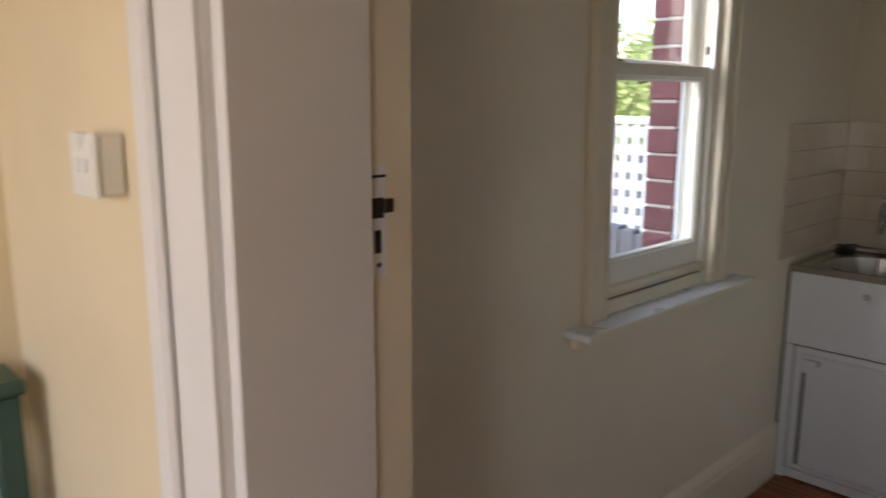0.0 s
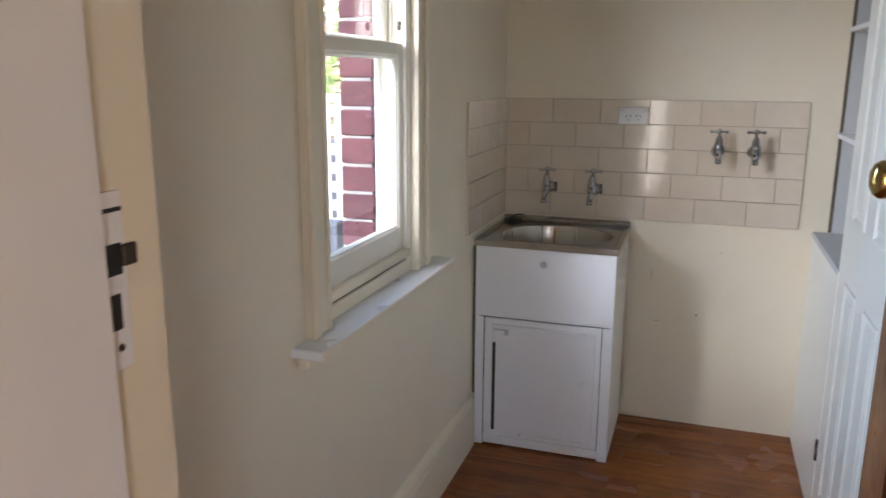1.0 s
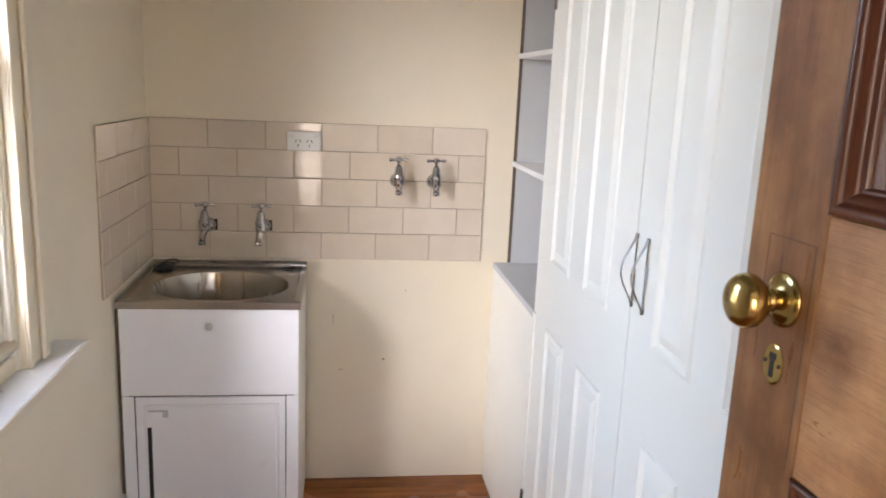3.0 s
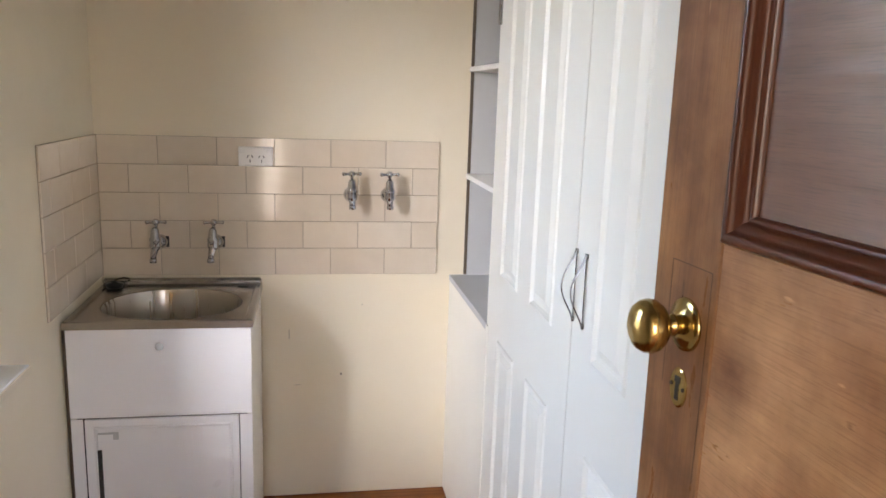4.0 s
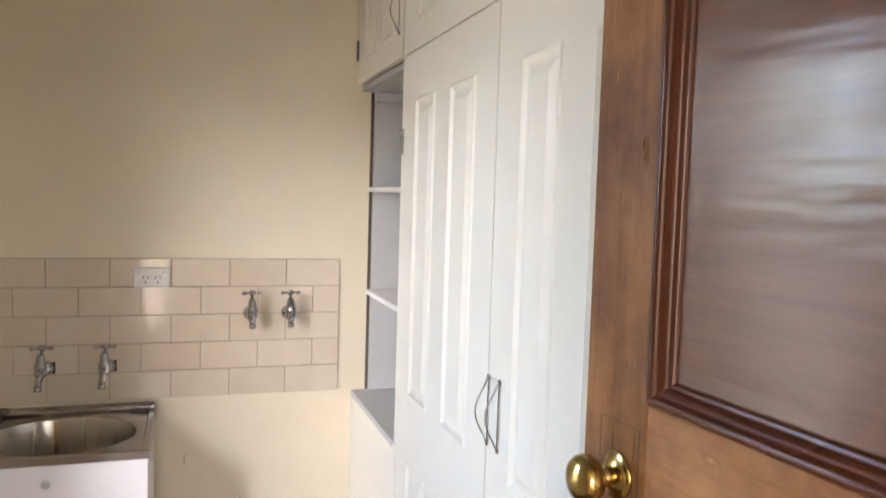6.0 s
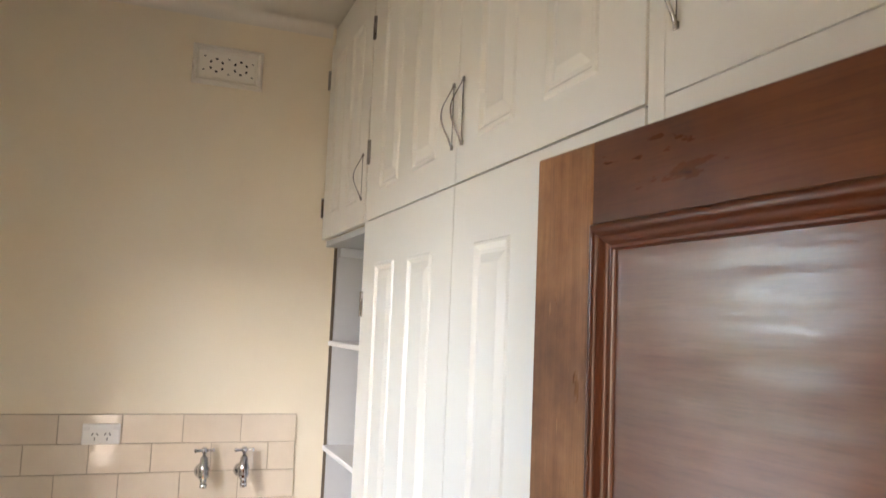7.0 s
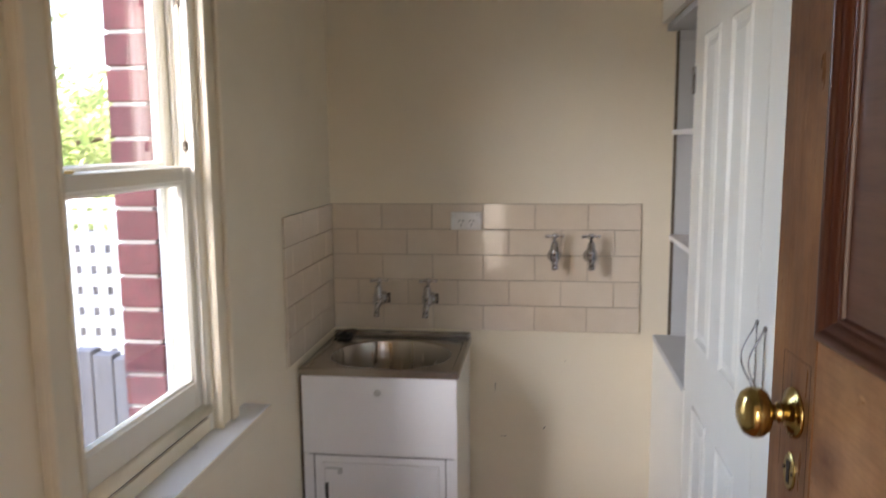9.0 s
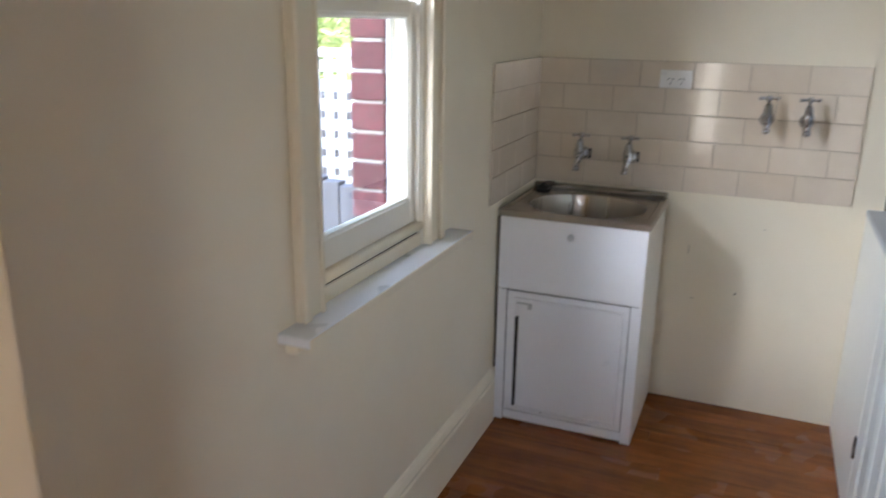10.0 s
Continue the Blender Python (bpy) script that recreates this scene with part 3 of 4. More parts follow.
def cupboard(name, label, y_left, y_right, z0, z1, panels, handle, hinges, group):
    """One door of the run on the cupboard plane, with its frame behind it."""
    t = thing(name, (CX, 0, 0), label, "cupboard", group)
    door = bmesh.new()
    x = -0.020
    ys = [y_right + 0.002, y_left - 0.002]
    box(door, x + 0.0045, 0.0, ys[0], ys[1], z0 + 0.002, z1 - 0.002, 0.001)
    d = part("door", door, CUPBOARD, t)
    face = bmesh.new()
    cols = sorted({p[0] for p in panels} | {p[1] for p in panels})
    holes = [(p[0], p[1], p[2], p[3]) for p in panels]
    yl = sorted({ys[0], ys[1], *cols})
    zl = sorted({z0 + 0.002, z1 - 0.002, *[h[2] for h in holes], *[h[3] for h in holes]})
    for a0, a1 in zip(yl, yl[1:]):
        for c0, c1 in zip(zl, zl[1:]):
            am, cm = (a0 + a1) / 2, (c0 + c1) / 2
            if any(h[0] < am < h[1] and h[2] < cm < h[3] for h in holes):
                continue
            face.faces.new([face.verts.new((x, a, c)) for a, c in ((a0, c0), (a0, c1), (a1, c1), (a1, c0))])
    for a0, a1 in (ys, ys[::-1]):
        face.faces.new([face.verts.new(q) for q in ((x, a0, z0 + 0.002), (x, a0, z1 - 0.002), (x + 0.005, a0, z1 - 0.002), (x + 0.005, a0, z0 + 0.002))])
    for c in (z0 + 0.002, z1 - 0.002):
        face.faces.new([face.verts.new(q) for q in ((x, ys[0], c), (x, ys[1], c), (x + 0.005, ys[1], c), (x + 0.005, ys[0], c))])
    bmesh.ops.remove_doubles(face, verts=face.verts[:], dist=1e-5)
    part("door_face", face, CUPBOARD, d)
    for p in panels:
        pm = bmesh.new()
        panel_mould(pm, p[0], p[1], p[2], p[3], x)
        part("panel", pm, CUPBOARD, d)
    for hy, hz in handle:
        bow_handle(d, hy, hz)
    for hy, hz in hinges:
        hinge(t, hy, hz)
    return t


def cols(left, right):
    w = abs(right - left)
    edge, gap = 0.175 * w, 0.165 * w
    pw = (w - 2 * edge - gap) / 2
    a = right + edge
    return ((a, a + pw), (a + pw + gap, a + 2 * pw + gap))


Z_UP0, Z_UP1 = 2.050, 2.812
TALL = "cream enamelled tall cupboard door with pressed panels and a bow handle"
HIGH = "cream enamelled overhead cupboard door with pressed panels and a bow handle"
for left, right, hy, hinge_y in ((Y_NOOK - 0.026, Y_SPLIT, Y_SPLIT + 0.022, Y_NOOK - 0.022), (Y_SPLIT, Y_END, Y_SPLIT - 0.034, Y_END - 0.006)):
    c = cols(left, right)
    cupboard("tall_cupboard", TALL, left, right, 0.06, Z_UP0 - 0.0005, [(a, e, z0, z1) for a, e in c for z0, z1 in ((0.17, 0.885), (1.070, 1.915))],
             [(hy - 0.032, 1.20)], [(hinge_y, 0.27), (hinge_y, 1.80)], "tall cupboard doors")
    cupboard("overhead_cupboard", HIGH, left, right, Z_UP0, Z_UP1, [(a, e, 2.130, 2.735) for a, e in c],
             [(hy, 2.205)], [(hinge_y, 2.265), (hinge_y, 2.66)], "overhead cupboard doors")
cupboard("overhead_cupboard", "small cream overhead cupboard door above the open shelves", -0.018, Y_NOOK + 0.004, Z_UP0, Z_UP1, [(a, e, 2.130, 2.735) for a, e in cols(-0.02, Y_NOOK)],
         [(Y_NOOK + 0.050, 2.20)], [(-0.014, 2.175), (-0.014, 2.68)], "overhead cupboard doors")
cupboard("overhead_cupboard", HIGH, -2.122, -2.78, Z_UP0, Z_UP1, [(a, e, 2.130, 2.735) for a, e in cols(-2.122, -2.78)],
         [(-2.150, 2.205)], [], "overhead cupboard doors")

carc = boxes((CX, CX + 0.030, -0.0175, 0.0, 2.03, 2.899), (CX - 0.004, CX + 0.03, -2.79, -0.0, Z_UP1 + 0.002, 2.899),
             (CX - 0.018, CX + 0.03, -2.1215, Y_END - 0.0005, 0.0, Z_UP1), (CX - 0.018, CX + 0.03, Y_NOOK - 0.0255, Y_NOOK, 0.888, Z_UP1),
             (CX - 0.0185, CX + 0.012, -2.79, -2.1225, 0.0, Z_UP0 + 0.0012), (CX + 0.002, CX + 0.02, -2.122, Y_NOOK, 0.0, 0.058), bevel=0.0015)
frame_ob = thing("cupboard_carcass", (0, 0, 0), "cream painted built-in cupboard carcass with open shelves", "cupboard")
part("face_frame", carc, CUPBOARD, frame_ob)
# strip behind the door gap, coloured dark as its shade
part("door_gap", boxes((CX - 0.012, CX - 0.002, Y_END + 0.002, Y_NOOK - 0.028, Z_UP0 - 0.0022, Z_UP0 + 0.0017)), GAP, frame_ob, "dark strip shading the gap between upper and lower doors")
part("low_panel", boxes((CUP, CUP + 0.02, Y_NOOK, 0.0, 0.0, 0.866), (CUP - 0.004, CUP + 0.02, Y_NOOK - 0.0255, Y_NOOK, 0.0, 0.887), bevel=0.002), CUPBOARD, frame_ob)
part("bench", boxes((CUP - 0.002, 1.84, Y_NOOK + 0.001, -0.0, 0.8665, 0.888), bevel=0.002), NOOK, frame_ob, "grey bench top")
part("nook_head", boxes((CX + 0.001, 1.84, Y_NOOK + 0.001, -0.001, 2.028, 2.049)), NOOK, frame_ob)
part("nook_end", boxes((1.332, 1.84, -0.014, -0.001, 0.889, 2.027)), NOOK, frame_ob, "grey end panel")
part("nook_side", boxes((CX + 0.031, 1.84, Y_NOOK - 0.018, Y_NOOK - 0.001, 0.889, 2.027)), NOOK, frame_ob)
part("nook_back", boxes((1.80, 1.81, Y_NOOK + 0.001, -0.016, 0.889, 2.027)), NOOK, frame_ob, "grey back board")
# shadow line beside the end panel, painted as a thin brown strip
part("shadow_gap", boxes((1.320, 1.3315, -0.004, -0.001, 0.889, 2.027)), GAP, frame_ob, "dark strip painted as shadow beside the end panel")
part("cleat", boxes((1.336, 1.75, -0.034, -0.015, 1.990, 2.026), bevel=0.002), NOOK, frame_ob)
for z in (1.262, 1.652):
    part("shelf", boxes((1.312, 1.80, Y_NOOK + 0.002, -0.0145, z, z + 0.018), bevel=0.002), LINING, frame_ob, "white painted shelf board")

# ---- laundry tub ----
tub = thing("laundry_tub", (0.0, 0.0, 0.0), "white metal laundry tub cabinet with a stainless steel bowl", "laundry tub")
F = -0.482
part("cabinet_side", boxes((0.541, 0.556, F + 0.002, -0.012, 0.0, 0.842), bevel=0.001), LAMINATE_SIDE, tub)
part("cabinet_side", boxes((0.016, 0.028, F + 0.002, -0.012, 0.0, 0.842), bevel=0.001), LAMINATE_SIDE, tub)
part("apron", boxes((0.013, 0.556, F - 0.004, F + 0.0015, 0.555, 0.842), bevel=0.002), LAMINATE, tub)
part("upright", boxes((0.013, 0.049, F - 0.002, F + 0.0015, 0.0, 0.552), bevel=0.0015), LAMINATE, tub)
part("upright", boxes((0.517, 0.556, F - 0.002, F + 0.0015, 0.0, 0.552), bevel=0.0015), LAMINATE, tub)
part("kick_rail", boxes((0.050, 0.516, F + 0.002, F + 0.012, 0.006, 0.044), bevel=0.002), LAMINATE, tub)
# near-black box stands in for the shade inside the closed cabinet
part("cabinet_inside", boxes((0.024, 0.540, F + 0.014, -0.014, 0.03, 0.53)), DARK, tub)
# dark strip stands in for the shade between tub and wall
part("side_gap", boxes((0.0025, 0.0125, -0.479, -0.470, 0.219, 0.838)), GAP, tub, "dark strip for the shade between cabinet and wall")
# strip coloured dark as the shade in the joint above the door
part("joint_backing", boxes((0.030, 0.539, F + 0.0125, F + 0.016, 0.532, 0.600)), DARK, tub, "dark strip backing the joint above the door")
cd = bmesh.new()
box(cd, 0.052, 0.514, F + 0.0, F + 0.010, 0.048, 0.549, 0.002)
cdoor = part("door", cd, LAMINATE, tub)
rim = bmesh.new()
sweep_rect(rim, 0.078, 0.494, 0.062, 0.526, [(0, F - 0.0002), (0.003, F - 0.0030), (0.007, F - 0.0030), (0.011, F - 0.0002)], lambda a, c, h: Vector((a, h, c)))
part("pressed_rim", rim, LAMINATE, cdoor)
part("finger_slot", boxes((0.084, 0.099, F - 0.0022, F - 0.0004, 0.070, 0.448)), DARK, cdoor, "dark finger slot")
part("hinge_cover", boxes((0.090, 0.150, F - 0.0022, F - 0.0004, 0.500, 0.506), (0.134, 0.150, F - 0.0022, F - 0.0004, 0.482, 0.4995)), NOOK, cdoor)
part("rivet", lathe(bmesh.new(), [(0.004, 0), (0.003, 0.002)], pose(0.205, F - 0.0002, 0.064, 90, 0, 0), 10), DARK, cdoor)
part("button_cap", lathe(bmesh.new(), [(0.0125, 0), (0.0125, 0.003), (0.008, 0.005)], pose(0.282, F - 0.004, 0.783, 90, 0, 0), 20), NOOK, tub, "round grey button cap", True)

TX0, TX1, TY0, TY1, TT = 0.006, 0.562, -0.492, -0.006, 0.866
BCX, BCY, BA, BB = 0.290, -0.270, 0.219, 0.190
top = bmesh.new()
N = 64


def oval(k, a, c, e=2.15):
    t = 2 * math.pi * k / N
    ct, st = math.cos(t), math.sin(t)
    return BCX + a * math.copysign(abs(ct) ** (2 / e), ct), BCY + c * math.copysign(abs(st) ** (2 / e), st)


def rect_at(k, inset):
    t = 2 * math.pi * k / N
    ct, st = math.cos(t), math.sin(t)
    s = 1 / max(abs(ct), abs(st))
    u, w = ct * s, st * s
    cx, cy, hx, hy = (TX0 + TX1) / 2, (TY0 + TY1) / 2, (TX1 - TX0) / 2 - inset, (TY1 - TY0) / 2 - inset
    return cx + u * hx, cy + w * hy


loops = []
for z, inset in ((TT - 0.026, 0.0), (TT - 0.004, 0.0), (TT, 0.004), (TT, 0.020), (TT - 0.004, 0.026)):
    loops.append([top.verts.new((*rect_at(k, inset), z)) for k in range(N)])
for g, z in ((1.02, TT - 0.005), (1.0, TT - 0.008)):
    loops.append([top.verts.new((*oval(k, BA * g, BB * g), z)) for k in range(N)])
for a, c in zip(loops, loops[1:]):
    for k in range(N):
        top.faces.new((a[k], a[(k + 1) % N], c[(k + 1) % N], c[k]))
steel = part("tub_top", top, STEEL, tub, "brushed stainless steel top", False)
bowl = bmesh.new()
loops = []
for g, z in ((1.0, TT - 0.008), (0.975, TT - 0.020), (0.965, TT - 0.10), (0.955, TT - 0.22), (0.925, TT - 0.270), (0.84, TT - 0.295), (0.45, TT - 0.303), (0.12, TT - 0.306)):
    loops.append([bowl.verts.new((*oval(k, BA * g, BB * g), z)) for k in range(N)])
for a, c in zip(loops, loops[1:]):
    for k in range(N):
        bowl.faces.new((a[k], a[(k + 1) % N], c[(k + 1) % N], c[k]))
bowl.faces.new(loops[-1])
part("bowl", bowl, BOWL, tub, "polished steel oval bowl", True)
part("waste", lathe(bmesh.new(), [(0.040, 0.0), (0.038, 0.004), (0.028, 0.002), (0.0, 0.001)], pose(BCX, BCY, TT - 0.3065), 24), CHROME, tub, "", True)
part("back_ledge", boxes((TX0 + 0.004, TX1 - 0.002, -0.036, -0.009, TT - 0.004, TT + 0.020), bevel=0.006), STEEL, tub)
part("overflow_slot", boxes((0.478, 0.512, -0.064, -0.052, TT - 0.0035, TT - 0.001), bevel=0.001), DARK, tub)
clip = boxes((0.498, 0.556, -0.050, -0.036, TT + 0.006, TT + 0.016), bevel=0.003)
part("hose_clip", clip, CHROME, tub)
plug = thing("sink_plug", (0.058, -0.062, TT - 0.003), "black rubber plug on a short chain", "plug")
part("stopper", lathe(bmesh.new(), [(0.026, 0.0), (0.030, 0.010), (0.030, 0.014), (0.010, 0.018), (0.008, 0.024)], Matrix(), 20), RUBBER, plug, "", True)
part("chain", tube(bmesh.new(), [(0.0, 0, 0.024), (0.012, 0.010, 0.030), (0.030, 0.020, 0.030), (0.045, 0.026, 0.026)], 0.003, 6), STRIKE, plug)


# ---- taps ----
def tap(x, z, label, group, lean=0.0, reach=0.027, low=-0.056):
    t = thing("tap", (x, -0.010, z), label, "tap", group)
    part("flange", lathe(bmesh.new(), [(0.027, 0.0), (0.027, 0.004), (0.0255, 0.010), (0.0215, 0.018), (0.015, 0.024), (0.012, 0.027)], pose(0, 0, 0, 90, 0, 0), 24), CHROME, t, "", True)
    body = bmesh.new()
    tube(body, [(0, -0.010, 0), (0, -0.040, 0), (0, -0.068, 0)], [0.011, 0.010, 0.012], 14)
    lathe(body, [(0.013, -0.016), (0.0185, -0.010), (0.0205, 0.0), (0.0185, 0.012), (0.0205, 0.016), (0.0205, 0.023), (0.0165, 0.030), (0.0130, 0.056), (0.007, 0.064)], pose(lean * 0.3, -0.070, 0.0), 18)
    part("body", body, CHROME, t, "chrome tap body", True)
    sp = bmesh.new()
    tube(sp, [(0, -0.070, -0.004), (lean * 0.4, -0.070 - reach * 0.5, -0.012), (lean * 0.8, -0.070 - reach * 0.9, low * 0.5), (lean, -0.070 - reach, low + 0.010)], [0.014, 0.0135, 0.0115, 0.0105], 14)
    lathe(sp, [(0.0130, low), (0.0130, low + 0.012), (0.010, low + 0.014)], pose(lean, -0.070 - reach, 0), 14)
    part("spout", sp, CHROME, t, "", True)
    hd = bmesh.new()
    tube(hd, [(0, -0.070, 0.062), (0, -0.070, 0.084)], [0.006, 0.006], 10)
    lathe(hd, [(0.007, 0.072), (0.0115, 0.078), (0.0115, 0.087), (0.006, 0.093)], pose(0, -0.070, 0), 14)
    for sx, sy in ((1, 0.16), (-1, -0.16)):
        tube(hd, [(0, -0.070, 0.082), (sx * 0.014, -0.070 + sy * 0.014, 0.082), (sx * 0.026, -0.070 + sy * 0.026, 0.082), (sx * 0.031, -0.070 + sy * 0.031, 0.082), (sx * 0.035, -0.070 + sy * 0.035, 0.082)], [0.0055, 0.0045, 0.0055, 0.0080, 0.0040], 10)
    part("handle", hd, CHROME, t, "chrome bar handle", True)
    return t


for x in (0.208, 0.402):
    bib = tap(x, 1.018, "chrome bib tap over the laundry tub", "tub taps", -0.012, 0.008, -0.060)
    # dark square patch on the tile behind each tub tap
    part("wall_gap", boxes((-0.006, 0.030, -0.0012, 0.004, -0.020, 0.020)), DARK, bib, "dark patch on the tile")
for x in (0.884, 1.020):
    tap(x, 1.196, "chrome washing machine tap on the tiled wall", "washing machine taps", 0.003, 0.006, -0.044)

# ---- power outlet ----
gpo = thing("power_outlet", (0.5455, -0.010, 1.3285), "white double power outlet with two rocker switches", "power outlet")
part("plate", boxes((-0.0605, 0.0605, -0.009, 0.0, -0.035, 0.035), bevel=0.003), PLASTIC, gpo)
for sx in (-1, 1):
    part("rocker", boxes((sx * 0.046 - 0.009, sx * 0.046 + 0.009, -0.0125, -0.0085, 0.013, 0.025), bevel=0.002), PLASTIC, gpo)
    sl = bmesh.new()
    for dx, dz, turn in ((-0.0075, 0.004, 30), (0.0075, 0.004, -30), (0.0, -0.012, 0)):
        bmesh.ops.create_cube(sl, size=1.0, matrix=pose(sx * 0.020 + dx, -0.0090, dz - 0.004, 0, turn, 0) @ Matrix.Diagonal((0.0028, 0.0012, 0.0105, 1)))
    part("pin_slots", sl, DARK, gpo)

# ---- wall vent ----
vent = thing("wall_vent", (0.877, 0.0, 2.676), "cream painted plaster wall vent with pierced flower pattern", "vent")
vb = bmesh.new()
sweep_rect(vb, -0.128, 0.128, -0.076, 0.076, [(0, 0.0), (0.0, -0.004), (0.006, -0.018), (0.013, -0.020), (0.022, -0.007), (0.028, -0.006)], lambda a, c, h: Vector((a, h, c)))
part("frame", vb, VENT, vent)
part("grille", boxes((-0.101, 0.101, -0.008, -0.001, -0.049, 0.049), bevel=0.002), VENT, vent)
for cx in (-0.042, 0.046):
    for k in range(6):
        a = math.pi / 6 + k * math.pi / 3
        hb = bmesh.new()
        bmesh.ops.create_uvsphere(hb, u_segments=10, v_segments=6, radius=1.0, matrix=pose(cx + 0.024 * math.cos(a), -0.0075, 0.024 * math.sin(a), 0, -math.degrees(a), 0) @ Matrix.Diagonal((0.0045, 0.0016, 0.0062, 1)))
        part("hole", hb, DARK, vent)
for hx, hz in ((-0.085, 0.030), (-0.088, -0.022), (0.002, 0.028), (0.002, -0.030), (0.090, 0.022), (0.088, -0.030)):
    hb = bmesh.new()
    bmesh.ops.create_uvsphere(hb, u_segments=8, v_segments=6, radius=1.0, matrix=pose(hx, -0.0075, hz) @ Matrix.Diagonal((0.0052, 0.0014, 0.0026, 1)))
    part("hole", hb, DARK, vent)

# ---- panelled door, standing open ----
# local frame: y runs from the hinge (0) to the free edge (DW), x = 0 is the face towards the hall
DW, DH, DT = 0.712, 1.934, 0.040
door = thing("door", (1.1215, -2.854, 0.008), "open varnished timber panelled door with brass knob", "door", turn=3.5)
ST, UZ0, UZ1, LZ0, LZ1 = 0.108, 1.441, 1.848, 0.230, 1.205
E = 0.0006
part("stile", boxes((0, DT, DW - ST + E, DW, 0, DH), bevel=0.002), DOOR_STILE, door, "lock stile with darkened timber")
part("stile", boxes((0, DT, 0, ST - E, 0, DH), bevel=0.002), DOOR_STILE, door)
part("top_rail", boxes((0.0003, DT, ST, DW - ST, UZ1, DH), bevel=0.001), DOOR_TOP, door, "darker red-brown top rail")
part("lock_rail", boxes((0.0003, DT, ST, DW - ST, LZ1, UZ0), bevel=0.001), DOOR_RAIL, door, "broad rubbed lock rail")
part("bottom_rail", boxes((0.0003, DT, ST, DW - ST, 0, LZ0), bevel=0.001), DOOR_RAIL, door)
MU = 0.084
part("muntin", boxes((0.0003, DT, DW / 2 - MU / 2, DW / 2 + MU / 2, LZ0 + E, LZ1 - E), bevel=0.001), DOOR_STILE, door)
part("upper_panel", boxes((0.012, 0.026, ST, DW - ST, UZ0, UZ1)), DOOR_PANEL, door, "dark polished veneer panel")
for y0, y1 in ((ST, DW / 2 - MU / 2), (DW / 2 + MU / 2, DW - ST)):
    part("lower_panel", boxes((0.012, 0.026, y0, y1, LZ0, LZ1)), DOOR_LOW, door, "red-brown lower panel")
BOLECTION = [(0.0005, 0.0), (0.0005, -0.002), (0.0015, -0.004), (0.004, -0.0055), (0.007, -0.0058), (0.0095, -0.0048), (0.011, -0.003), (0.0120, -0.001), (0.0145, 0.000), (0.0185, 0.002), (0.0205, 0.0045), (0.0215, 0.0065), (0.0235, 0.0060), (0.0255, 0.0080), (0.0265, 0.0122)]
for y0, y1, z0, z1, k in ((ST, DW - ST, UZ0, UZ1, 1.0), (ST, DW / 2 - MU / 2, LZ0, LZ1, 0.72), (DW / 2 + MU / 2, DW - ST, LZ0, LZ1, 0.72)):
    for sides, material in (("lr", MOULD_V), ("bt", MOULD_H)):
        mb = bmesh.new()
        sweep_rect(mb, y0, y1, z0, z1, [(i * k, h if h > 0.01 else h * k) for i, h in BOLECTION], lambda a, c, h: Vector((h, a, c)), sides)
        bmesh.ops.subdivide_edges(mb, edges=[e for e in mb.edges if e.calc_length() > 0.1], cuts=6)
        part("moulding", mb, material, door, "dark varnished moulding", True)
knob = part("knob", lathe(bmesh.new(), [(0.009, 0.004), (0.0085, 0.011), (0.0105, 0.013), (0.0105, 0.016), (0.0085, 0.018), (0.0085, 0.023), (0.014, 0.0245), (0.0205, 0.0275), (0.0240, 0.0325), (0.0252, 0.038), (0.0242, 0.0435), (0.0205, 0.0490), (0.0130, 0.0530), (0.0, 0.0548)], pose(0, DW - 0.064, 1.356, 0, -90, 0), 36), BRASS, door, "worn round brass knob", True)
part("rose", lathe(bmesh.new(), [(0.0252, 0.0), (0.0252, 0.002), (0.024, 0.0035), (0.0212, 0.0035), (0.0194, 0.0055), (0.014, 0.008), (0.011, 0.010)], pose(0, DW - 0.064, 1.356, 0, -90, 0), 36), BRASS, knob, "", True)
esc_m = pose(0, DW - 0.062, 1.294) @ Matrix.Diagonal((1, 0.72, 1, 1)) @ pose(0, 0, 0, 0, -90, 0)
esc = part("escutcheon", lathe(bmesh.new(), [(0.0195, 0.0), (0.0195, 0.0012), (0.0175, 0.0022)], esc_m, 28), BRASS, door, "oval brass keyhole plate")
part("keyhole", boxes((-0.0030, -0.0015, DW - 0.0645, DW - 0.0595, 1.282, 1.300), (-0.0031, -0.0015, DW - 0.0660, DW - 0.0580, 1.299, 1.305)), DARK, esc)
for s in (-1, 1):
    part("screw", lathe(bmesh.new(), [(0.0024, 0.0015), (0.0018, 0.0034)], pose(0, DW - 0.062 + s * 0.0105, 1.295, 0, -90, 0), 10), STRIKE, esc)
part("lock_patch", boxes((-0.0003, 0.001, DW - 0.098, DW - 0.0972, 1.215, 1.412), (-0.0003, 0.001, DW - 0.032, DW - 0.0314, 1.290, 1.412), (-0.0003, 0.001, DW - 0.0972, DW - 0.032, 1.4114, 1.412)), JOINT, door, "thin dark joint round an old lock patch")
part("forend", boxes((0.012, 0.028, DW - 0.001, DW + 0.0006, 1.23, 1.40)), BRASS, door)
for z in (0.25, 1.70):
    hb = boxes((0.004, 0.036, -0.0012, 0.0, z - 0.05, z + 0.05))
    tube(hb, [(DT + 0.004, -0.003, z - 0.05), (DT + 0.004, -0.003, z + 0.05)], 0.006, 10)
    part("butt_hinge", hb, STRIKE, door)

